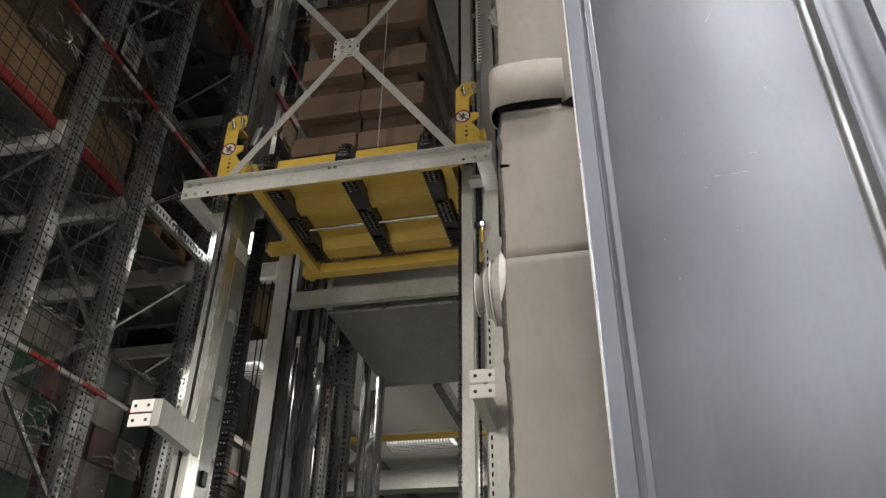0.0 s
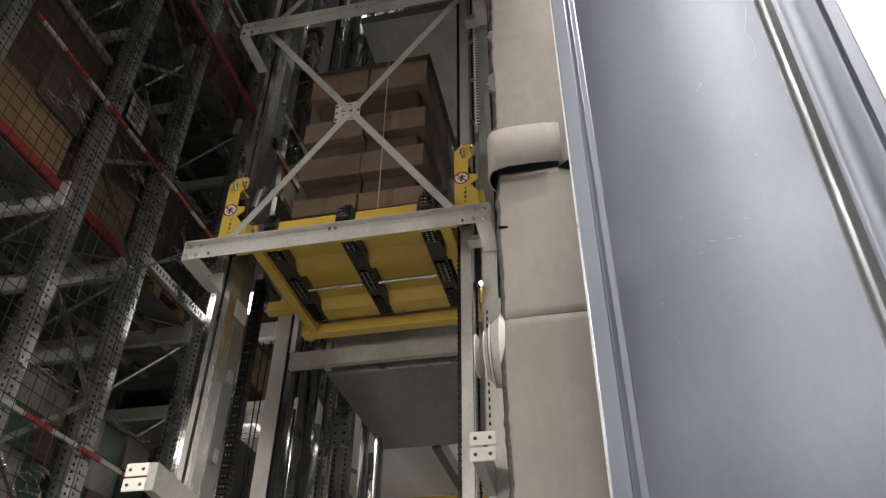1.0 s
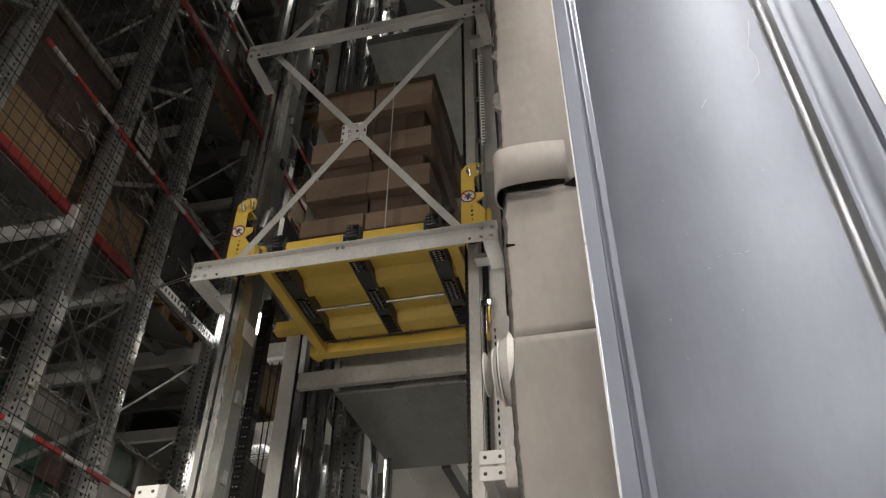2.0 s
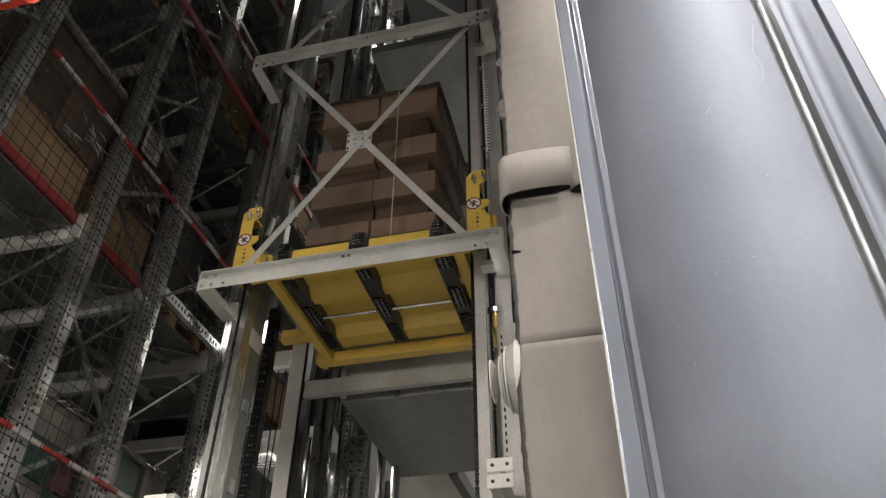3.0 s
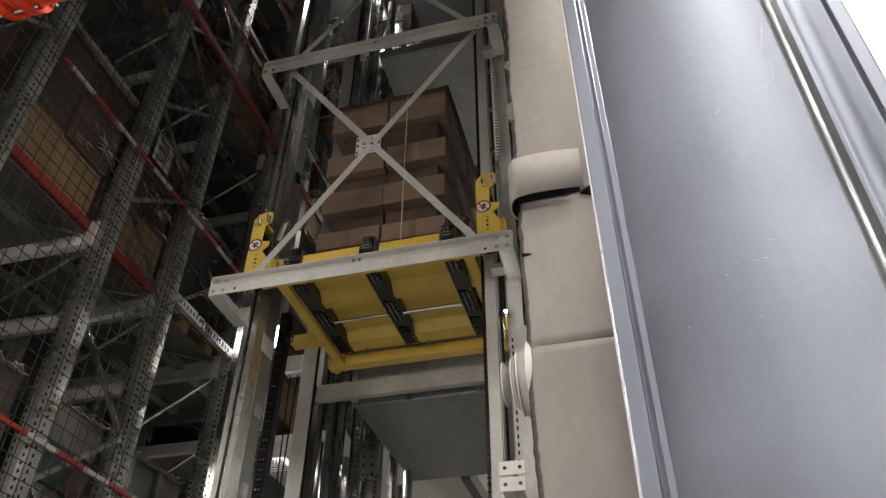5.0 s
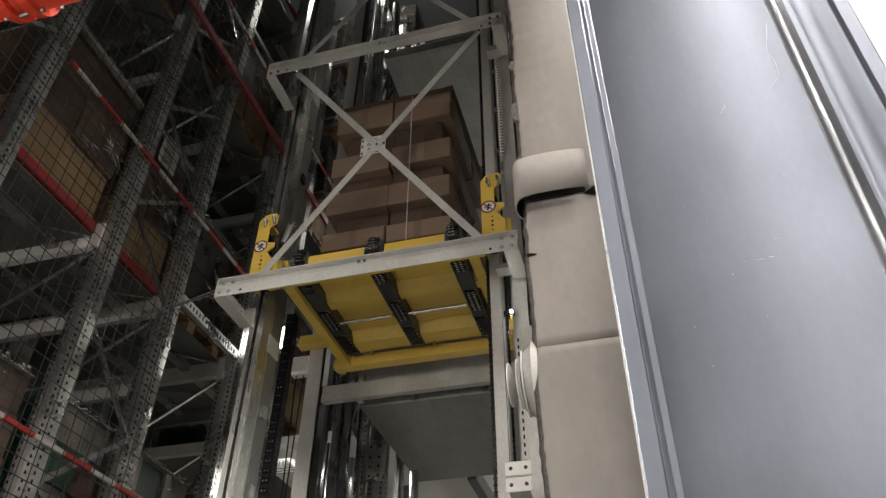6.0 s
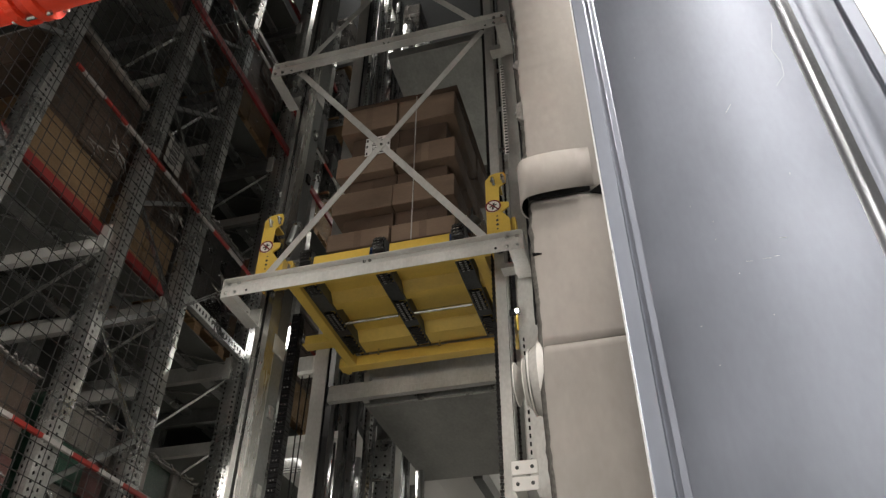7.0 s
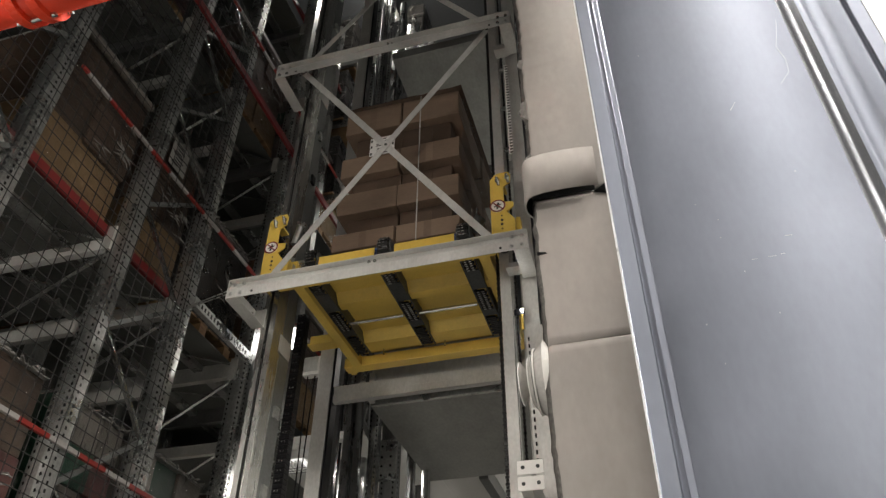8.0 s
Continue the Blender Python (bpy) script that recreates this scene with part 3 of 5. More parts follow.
# rear guide shoes
for xa, xb in ((-2.78, -2.30), (-0.84, -0.62)):
    bm = bmesh.new()
    box(bm, xa, xb, YR - 0.13, YR - 0.012, Z(3.44), Z(3.455), 0.003)
    box(bm, xa + 0.02, xb - 0.02, YR - 0.125, YR - 0.02, Z(3.455), Z(3.53), 0.004)
    box(bm, xb - 0.07, xb - 0.02, YR - 0.125, YR - 0.02, ZB + 0.09, Z(3.44), 0.004)
    part("guide_shoe", bm, YELLOW, car)
# motor-side details beside the plates
bm = bmesh.new()
box(bm, -2.37, -2.20, 4.02, 4.10, Z(3.36), Z(3.45), 0.01)
rod(bm, (-2.36, 3.98, Z(3.36)), (-2.36, 4.05, Z(3.36)), 0.03, 14)
part("sensor_bracket", bm, ZINC, car)
bm = bmesh.new()
rod(bm, (-0.96, 3.98, Z(3.42)), (-0.90, 3.98, Z(3.50)), 0.045, 16)
rod(bm, (-0.93, 3.97, Z(3.50)), (-0.925, 3.97, Z(3.60)), 0.008, 8)
part("sensor_bracket", bm, GUN, car)

# ---- load on the carriage ----
DECK = ZB + 0.352
pal = thing("pallet", "blue painted wooden block pallet under the cartons", "pallet", (-1.59, 4.65, DECK))
for y0, y1 in ((4.12, 4.26), (4.58, 4.72), (5.08, 5.22)):
    part("bottom_board", box(bmesh.new(), -2.08, -1.08, y0, y1, DECK, DECK + 0.022), BLUE, pal)
for xx in (-2.08, -1.65, -1.21):
    for yy in (4.12, 4.58, 5.08):
        part("block", box(bmesh.new(), xx, xx + 0.13, yy, yy + 0.14, DECK + 0.022, DECK + 0.10), BLUE, pal)
for i in range(7):
    part("top_board", box(bmesh.new(), -2.08, -1.08, 4.12 + i * 0.16, 4.12 + i * 0.16 + 0.14, DECK + 0.10, DECK + 0.122), BLUE, pal)

# cartons: full layers, between them set-back trays darkened for the shade of the recess
random.seed(4)
LX0, LX1, LY0, LY1 = -2.115, -1.09, 4.10, 5.36
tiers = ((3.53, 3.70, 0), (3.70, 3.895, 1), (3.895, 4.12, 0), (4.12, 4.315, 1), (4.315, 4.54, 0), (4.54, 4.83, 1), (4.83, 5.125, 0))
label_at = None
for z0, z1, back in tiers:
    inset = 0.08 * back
    nx = 2
    for i in range(nx):
        for j in range(3):
            w, d = (LX1 - LX0 - 2 * inset) / nx, (LY1 - LY0 - 2 * inset) / 3
            jx, jy = random.uniform(-0.006, 0.006), random.uniform(-0.008, 0.006)
            x0, y0 = LX0 + inset + i * w + 0.004 + jx, LY0 + inset + j * d + 0.004 + jy
            x1, y1 = x0 + w - 0.008, y0 + d - 0.008
            t = thing("carton", "brown cardboard carton stacked on the pallet" if not back else "brown cardboard tray set back between cartons, recess shade in its colour", "carton",
                      (x0 + w / 2, y0 + d / 2, Z(z0)), "cartons on the pallet")
            t.rotation_euler[2] = 0
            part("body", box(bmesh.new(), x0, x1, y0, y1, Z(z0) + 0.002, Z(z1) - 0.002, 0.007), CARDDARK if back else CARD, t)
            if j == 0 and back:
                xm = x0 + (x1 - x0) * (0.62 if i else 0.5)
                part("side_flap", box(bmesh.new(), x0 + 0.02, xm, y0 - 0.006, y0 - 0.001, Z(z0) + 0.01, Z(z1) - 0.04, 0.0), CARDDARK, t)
            if j == 0 and not back:
                part("flap_tape", box(bmesh.new(), (x0 + x1) / 2 - 0.03, (x0 + x1) / 2 + 0.03, y0 - 0.0015, y0 - 0.0005, Z(z0) + 0.008, Z(z1) - 0.008), CARD, t)
            if back and z0 > 4.5 and i == 0 and j == 0:
                label_at = (t, x0, y0)

t, lx, ly = label_at
ly = LY0 - 0.012
tag = part("shipping_label", box(bmesh.new(), -1.865, -1.645, ly - 0.002, ly, Z(4.495), Z(4.705)), PAPER, t, "white printed shipping label")
random.seed(9)


def print_bar(x0, x1, z0, z1):
    part("print_bar", box(bmesh.new(), x0, x1, ly - 0.0035, ly - 0.0028, Z(z0), Z(z1)), INK, tag)


xx = -1.80
while xx < -1.70:
    ww = random.choice((0.003, 0.005, 0.007))
    print_bar(xx, xx + ww, 4.535, 4.580)
    xx += ww + random.choice((0.003, 0.004, 0.006))
for zc, x0, x1 in ((4.680, -1.78, -1.72), (4.655, -1.80, -1.69), (4.625, -1.81, -1.70), (4.605, -1.81, -1.69), (4.515, -1.79, -1.70)):
    print_bar(x0, x1, zc - 0.005, zc + 0.005)
for cx in (-1.85, -1.66):
    for cz in (4.520, 4.600, 4.670):
        print_bar(cx - 0.008, cx + 0.008, cz - 0.014, cz + 0.014)

# thin brown cover board over the top layer, a little bent
bm = bmesh.new()
rc = random.Random(21)
top = [[bm.verts.new((LX0 - 0.02 + (LX1 - LX0 + 0.05) * i / 12, LY0 - 0.025 + (LY1 - LY0 + 0.05) * j / 8, Z(5.128) + rc.uniform(0, 0.014) + (0.02 if i == 12 else 0))) for j in range(9)] for i in range(13)]
for i in range(12):
    for j in range(8):
        bm.faces.new((top[i][j], top[i + 1][j], top[i + 1][j + 1], top[i][j + 1]))
cover = solo("cover_board", bm, CARDDARK, "thin dark brown cover board on the carton stack", "cover board", smooth=True)
sol = cover.modifiers.new("thick", "SOLIDIFY")
sol.thickness = 0.006

strap = bmesh.new()
box(strap, -1.430, -1.421, LY0 - 0.014, LY0 - 0.012, Z(3.36), Z(5.150))
box(strap, -1.432, -1.420, LY0 - 0.014, LY1 + 0.014, Z(5.150), Z(5.152))
solo("strap", strap, STRAP, "pale plastic strap round the carton stack", "strap")
bm = bmesh.new()
rnd = random.Random(3)
nv = 14
grid = []
for j in range(nv + 1):
    row = []
    for k in range(10):
        y = LY0 + 0.03 + (LY1 - LY0 - 0.03) * j / nv
        z = Z(3.46) + (5.05 - 3.46) * k / 9
        row.append(bm.verts.new((LX1 + 0.018 + rnd.uniform(-0.008, 0.02), y, z)))
    grid.append(row)
for j in range(nv):
    for k in range(9):
        bm.faces.new((grid[j][k], grid[j + 1][k], grid[j + 1][k + 1], grid[j][k + 1]))
solo("stretch_film", bm, FILM, "loose clear stretch film on the load's side", "film", smooth=True)

# ---- deck sheets behind the lift ----
def deck(x0, x1, y0, y1, z0, name, edge=ZINC):
    t = thing(name, "dark grey steel deck sheet behind the lift", "deck", ((x0 + x1) / 2, y0, Z(z0)), "deck sheets")
    part("sheet", box(bmesh.new(), x0, x1, y0 + 0.01, y1, Z(z0), Z(z0) + 0.04), SLAB, t)
    part("front_edge", extrude(bmesh.new(), c_profile(y0 - 0.02, Z(z0) + 0.005, Z(z0) + 0.14, 0.03), "x", x0, x1), edge, t, "folded front edge")
    for xx in (-2.69, -0.85):
        part("bracket", box(bmesh.new(), xx, xx + 0.10, YR + 0.121, y0 - 0.021, Z(z0) + 0.03, Z(z0) + 0.12), GREY, t)
    return t


deck(-2.26, -0.45, 5.50, 7.25, 2.93, "deck_sheet")
deck(-2.36, -0.45, 5.62, 9.5, 7.86, "deck_sheet", SLAB)

# ---- right side of the lift: guide column, perforated strip, lamp, discs ----
col = thing("side_column", "grey steel side column with a row of slots", "column", (-0.60, 4.35, 0))
bm = bmesh.new()
box(bm, -0.648, -0.478, 4.05, 4.10, 0.0, TOP)
part("web", bm, GREY, col)
bm = bmesh.new()
box(bm, -0.70, -0.672, 4.30, 4.50, 0.0, TOP)
part("flange", bm, GREY, col)
bm = bmesh.new()
z = 1.78
while z < 4.12:
    box(bm, -0.634, -0.624, 4.046, 4.052, z, z + 0.025)
    z += 0.05
tagged(part("perforation", bm, BLACK, col), kind="stuff")
st = thing("position_strip", "white position strip with black marks", "strip", (-0.647, 3.987, Z(4.1)))
part("strip", box(bmesh.new(), -0.662, -0.632, 3.985, 3.989, Z(4.10), Z(5.16)), PLASTIC, st)
for zc in (4.15, 4.62, 5.10):
    part("clip", box(bmesh.new(), -0.704, -0.640, 3.990, 4.012, Z(zc), Z(zc) + 0.03), ZINC, st)
z = Z(4.105)
while z < Z(5.15):
    part("mark", box(bmesh.new(), -0.654, -0.632, 3.9825, 3.9845, z, z + 0.015), INK, st)
    z += 0.033
lamp = thing("indicator_lamp", "small bright white indicator lamp, lit", "lamp", (-0.652, 4.0, Z(2.68)))
part("bulb", rod(bmesh.new(), (-0.652, 4.0, Z(2.68)), (-0.652, 3.985, Z(2.68)), 0.009, 16), LED, lamp)
part("bracket", box(bmesh.new(), -0.704, -0.636, 4.002, 4.012, Z(2.655), Z(2.70), 0.002), BLACK, lamp)
part("stripe", box(bmesh.new(), -0.660, -0.646, 4.000, 4.010, Z(2.54), Z(2.654), 0.002), YELLOW, lamp, "narrow yellow strip under the lamp")

disc = thing("signal_horn", "white stacked plastic discs of a signal horn", "horn", (-0.36, 2.78, Z(1.5)))
# cones coloured grey for the shade on faces between the white rims
for x, r0, r1, w, mt, nm in ((-0.347, 0.172, 0.172, 0.030, PLASTIC, "disc"), (-0.383, 0.160, 0.132, 0.040, COVER, "cone"), (-0.405, 0.140, 0.140, 0.006, PLASTIC, "disc"), (-0.424, 0.118, 0.100, 0.016, COVER, "cone"),
                              (-0.434, 0.104, 0.104, 0.005, PLASTIC, "disc"), (-0.455, 0.032, 0.090, 0.034, COVER, "cone"), (-0.474, 0.092, 0.092, 0.004, PLASTIC, "disc")):
    bm = bmesh.new()
    rod(bm, (x - w / 2, 2.78, Z(1.50)), (x + w / 2, 2.78, Z(1.50)), r1, 40, r0)
    if w > 0.02 and nm == "disc":
        bmesh.ops.bevel(bm, geom=[e for e in bm.edges if abs(e.calc_face_angle(0)) > 0.8], offset=0.005, segments=2, profile=0.5, affect="EDGES")
    part(nm, bm, mt, disc)
part("axle", rod(bmesh.new(), (-0.46, 2.78, Z(1.50)), (-0.30, 2.78, Z(1.50)), 0.03, 16), GUN, disc)

# ---- foam-clad wall beside the lift ----
FY = 2.60
random.seed(12)
def foam_panel(z0, z1, x1=0.12):
    """A soft sheet with a wavering torn left edge."""
    bm = bmesh.new()
    n = int((z1 - z0) / 0.035)
    f, r = [], []
    for i in range(n + 1):
        z = z0 + (z1 - z0) * i / n
        xe = -0.330 + 0.012 * noise.noise((3.1, z * 2.2, 0)) + 0.010 * noise.noise((9.1, z * 17, 0)) + 0.03 * max(0.0, noise.noise((5.5, z * 9, 2)) - 0.45)
        yb = 0.012 * noise.noise((1.7, z * 1.3, 4))
        f.append([bm.verts.new((xe, FY + 0.010 + yb, z)), bm.verts.new((xe + 0.012, FY + yb, z)), bm.verts.new((-0.10, FY + yb * 0.5, z)), bm.verts.new((x1, FY, z))])
        r.append([bm.verts.new((xe - 0.024, FY + 0.050 + yb, z)), bm.verts.new((x1, FY + 0.045, z))])
    for i in range(n):
        for k in range(3):
            bm.faces.new((f[i][k], f[i][k + 1], f[i + 1][k + 1], f[i + 1][k]))
        q = bm.faces.new((r[i][0], f[i][0], f[i + 1][0], r[i + 1][0]))
        q.material_index = 1
        bm.faces.new((r[i][1], r[i][0], r[i + 1][0], r[i + 1][1]))
        bm.faces.new((f[i][3], r[i][1], r[i + 1][1], f[i + 1][3]))
    for i in (0, n):
        bm.faces.new((r[i][0], r[i][1], f[i][3], f[i][2], f[i][1], f[i][0]))
    return bm


wall = thing("foam_wall", "grey foam sheets clad on a partition beside the lift", "wall cladding", (-0.1, FY, 0))
part("foam_sheet", foam_panel(0.0, Z(1.557)), (FOAM, FOAMEDGE), wall, smooth=True)
part("foam_sheet", foam_panel(Z(1.566), Z(2.338)), (FOAM, FOAMEDGE), wall, smooth=True)
part("foam_sheet", foam_panel(Z(2.342), 9.0), (FOAM, FOAMEDGE), wall, smooth=True)
part("backing_panel", box(bmesh.new(), -0.315, 0.12, FY + 0.05, FY + 0.10, 0.0, 9.0), DARKWALL, wall)

# torn strip that curls off the edge and lies back over the sheet
bm = bmesh.new()
zt, zb_ = Z(2.51), Z(2.265)
path = [(-0.22, FY + 0.055), (-0.30, FY + 0.06)] + [(-0.318 - 0.052 * math.sin(math.pi * i / 12), FY - 0.015 + 0.075 * math.cos(math.pi * i / 12)) for i in range(13)]
path += [(-0.27, FY - 0.097), (-0.18, FY - 0.098), (-0.10, FY - 0.092), (-0.030, FY - 0.080)]
rows_ = []
for i, (x, y) in enumerate(path):
    s = i / (len(path) - 1)
    rows_.append([bm.verts.new((x, y, zb_ + 0.03 * s)), bm.verts.new((x, y, (zb_ + zt) / 2 + 0.01 + 0.02 * s)), bm.verts.new((x, y - 0.006, zt + 0.015 * s))])
for a, b in zip(rows_[:-1], rows_[1:]):
    for k in range(2):
        bm.faces.new((a[k], b[k], b[k + 1], a[k + 1]))
# inner face blackened for the shade in the curl
fl = part("torn_flap", bm, (FOAM, GAPBLACK), wall, "torn strip of foam curling over", smooth=True)
sol = fl.modifiers.new("thick", "SOLIDIFY")
sol.thickness, sol.offset, sol.material_offset = 0.008, 0.0, 1
# black patch and slit stand in for the shaded gap behind the strip
bm = box(bmesh.new(), -0.335, -0.050, FY - 0.004, FY - 0.001, Z(2.339), Z(2.47))
part("bared_backing", bm, GAPBLACK, wall, "black patch for the shaded gap behind the torn strip")
part("tear_slit", extrude(bmesh.new(), [(-0.055, Z(2.325)), (0.012, Z(2.372)), (0.014, Z(2.295))], "y", FY - 0.007, FY - 0.002), GAPBLACK, wall, "black slit at the end of the tear")
bm = bmesh.new()
extrude(bm, [(-0.338, Z(2.012)), (-0.298, Z(2.017)), (-0.338, Z(2.027))], "y", FY - 0.012, FY - 0.002)
part("edge_tear", bm, BLACK, wall, "small tear in the sheet's edge")

rt = random.Random(8)
for zc, hh, ww in ((2.98, 0.16, 0.045), (2.62, 0.07, 0.03), (3.35, 0.10, 0.03)):
    bm = bmesh.new()
    out = [(-0.328, Z(zc) - hh / 2)]
    for i in range(1, 9):
        out.append((-0.335 - ww * math.sin(math.pi * i / 9) * rt.uniform(0.5, 1.0), Z(zc) - hh / 2 + hh * i / 9))
    out.append((-0.328, Z(zc) + hh / 2))
    extrude(bm, out, "y", FY + 0.008, FY + 0.030)
    part("torn_edge", bm, FOAMEDGE, wall, "ragged torn bit of the sheet's edge")
loose = bmesh.new()
pts_ = [Vector((-0.352 + 0.012 * noise.noise((0.3, z * 0.9, 1)) + 0.005 * noise.noise((4.3, z * 4, 1)), FY + 0.055, z)) for z in [Z(1.7) + 0.06 * i for i in range(45)]]
for a, b in zip(pts_[:-1], pts_[1:]):
    rod(loose, a, b, 0.006, 8)
part("loose_cord", loose, BLACK, wall, "black cord hanging along the torn edge")

# ---- folded sheet-metal cladding close to the camera ----
SY = 1.20
def sheet_slope(s):
    """How fast the main panel falls back: towards the eye on its first half, away past it, then up to the ridge."""
    if s < 0.12:
        return -0.036 + 0.15 * s
    if s < 0.48:
        return -0.018 + 0.012 * (s - 0.12)
    if s < 0.82:
        return -0.0137 + 0.11 * (s - 0.48)
    return 0.0237 - 0.55 * (s - 0.82)


def sheet_depth(s):
    n = 40
    return 0.004 + 0.398 * sum(sheet_slope(s * (i + 0.5) / n) for i in range(n)) * s / n


def rounded(points, n=5):
    """A smooth line through the points."""
    out = []
    k = len(points)
    for i in range(k - 1):
        p0, p1, p2, p3 = points[max(i - 1, 0)], points[i], points[i + 1], points[min(i + 2, k - 1)]
        for j in range(n):
            t = j / n
            out.append(tuple(0.5 * (2 * b + (c - a) * t + (2 * a - 5 * b + 4 * c - d) * t * t + (3 * b - a - 3 * c + d) * t ** 3) for a, b, c, d in zip(p0, p1, p2, p3)))
    return out + [points[-1]]


PANEL_X0, PANEL_W = 0.058, 0.398
PROFILE = {
    "edge_flange": [(0.000, 0.03), (0.001, -0.007), (0.004, -0.0090), (0.0315, -0.0066), (0.033, -0.0050)],
    "groove": [(0.033, -0.0050), (0.0345, 0.0012), (0.0380, 0.0016), (0.0440, 0.0012), (0.0454, 0.0020), (0.0562, 0.0029), (PANEL_X0, 0.004)],
    "main_panel": [(PANEL_X0 + PANEL_W * i / 28, sheet_depth(i / 28)) for i in range(29)],
}
yr = sheet_depth(1.0)
PROFILE["ridge"] = rounded([(0.456, yr), (0.461, yr - 0.0007), (0.466, yr - 0.0019), (0.470, yr - 0.0026), (0.475, yr - 0.0029), (0.480, yr - 0.0024), (0.487, yr - 0.0001), (0.496, yr + 0.0020)])
PROFILE["side_panel"] = rounded([(0.496, yr + 0.002), (0.506, yr + 0.0025), (0.516, yr + 0.0012), (0.525, yr + 0.0006), (0.538, yr + 0.0012), (0.555, yr + 0.003), (0.582, yr + 0.004), (0.588, yr + 0.002)])
PROFILE["outer_flange"] = [(0.588, yr + 0.003), (0.5905, yr - 0.004), (0.593, yr - 0.006), (0.618, yr - 0.007), (0.622, yr - 0.004), (0.6235, yr + 0.03)]
del yr


clad = thing("sheet_cladding", "folded blue-grey sheet metal cladding, scuffed", "cladding", (0.3, SY, 0))
for nm, line in PROFILE.items():
    p_ = part(nm, extrude(bmesh.new(), [(x, SY + y) for x, y in line], "z", 0.0, 4.9, closed=False), SHEETRIDGE if nm == "ridge" else SHEET, clad, smooth=nm not in ("edge_flange", "groove", "outer_flange"))
    sol = p_.modifiers.new("thick", "SOLIDIFY")
    sol.thickness, sol.offset, sol.use_rim = 0.002, 0.0, False

# strip painted pale for the worn edge and the light it catches
bm = bmesh.new()
edge = []
for i in range(246):
    z = i * 0.02
    w = 0.0058 + 0.0022 * noise.noise((2.2, z * 3.1, 0)) + 0.0024 * noise.noise((7.2, z * 21, 0))
    edge.append([bm.verts.new((x, SY + y, z)) for x, y in ((-0.0016, -0.004), (-0.0014, -0.0094), (max(w, 0.0012), -0.0094 + 0.2 * max(w, 0.0012)))])
for a, b in zip(edge[:-1], edge[1:]):
    for k in range(2):
        bm.faces.new((a[k], a[k + 1], b[k + 1], b[k]))
part("worn_edge", bm, WORN, clad, "worn edge, painted pale for the light it catches")

# scuffs and scratches on the sheet, as rays from the eye (x/y, z/y) met with its face
def on_sheet(u, v):
    y = SY
    for _ in range(4):
        y = SY + sheet_depth((u * y - PANEL_X0) / PANEL_W) - 0.0015
    return Vector((u * y, y, Z(v * y)))


for pts_, w in ((((0.368, 1.246), (0.359, 1.205), (0.349, 1.170), (0.356, 1.130), (0.352, 1.095), (0.333, 1.071)), 0.0005), (((0.248, 1.046), (0.236, 1.027)), 0.0006), (((0.195, 0.700), (0.204, 0.6995)), 0.0004), (((0.219, 0.7005), (0.231, 0.70)), 0.0004), (((0.237, 0.702), (0.244, 0.702)), 0.0005),
                (((0.252, 0.7347), (0.262, 0.734)), 0.0007)):
    bm = bmesh.new()
    for a, b in zip(pts_[:-1], pts_[1:]):
        bar(bm, on_sheet(*a), on_sheet(*b), w, 0.0006, (0, -1, 0))
    part("scratch", bm, SCRATCH, clad, "fine pale scratch")
for u, v in ((0.105, 1.23), (0.136, 0.826), (0.164, 0.787), (0.160, 0.751), (0.108, 0.597), (0.12, 0.53), (0.21, 0.60), (0.30, 0.86), (0.18, 0.68)):
    c = on_sheet(u, v)
    part("scuff", rod(bmesh.new(), c, c + Vector((0, -0.0006, 0)), 0.0010, 8), SCRATCH, clad, "tiny pale scuff")

solo("wall_side", box(bmesh.new(), 0.66, 5.0, 1.9, 2.0, 0, 13), WHITE, "brightly lit plain white painted wall", "wall", "structure")

# ---- pallet racks beside the aisle ----
RX = -3.50
UY = (1.58, 2.40, 3.50, 4.32, 5.42, 6.24, 7.34, 8.16)


def upright(parent, x, y, w=0.16, d=0.11, holes=True, metal=ZINC, top=8.5):
    bm = bmesh.new()
    extrude(bm, [(x - w, y), (x - w * 0.68, y - 0.012), (x - w * 0.32, y - 0.012), (x, y), (x, y + d), (x - 0.02, y + d), (x - 0.02, y + d - 0.004), (x - 0.004, y + d - 0.004),
                 (x - 0.004, y + 0.004), (x - w + 0.004, y + 0.004), (x - w + 0.004, y + d - 0.004), (x - w + 0.02, y + d - 0.004), (x - w + 0.02, y + d), (x - w, y + d)], "z", 0.0, 11.5)
    ob = part("upright", bm, metal, parent)
    if holes:
        bm = bmesh.new()
        z = 1.6
        while z < top:
            for u in (0.18, 0.82):
                bar(bm, (x - w * u - 0.007, y - 0.0065, z), (x - w * u + 0.007, y - 0.0065, z + 0.006), 0.004, 0.022)
            box(bm, x - 0.001, x + 0.0015, y + 0.03, y + 0.045, z, z + 0.022)
            z += 0.05
        tagged(part("perforation", bm, BLACK, ob), kind="stuff")
    return ob


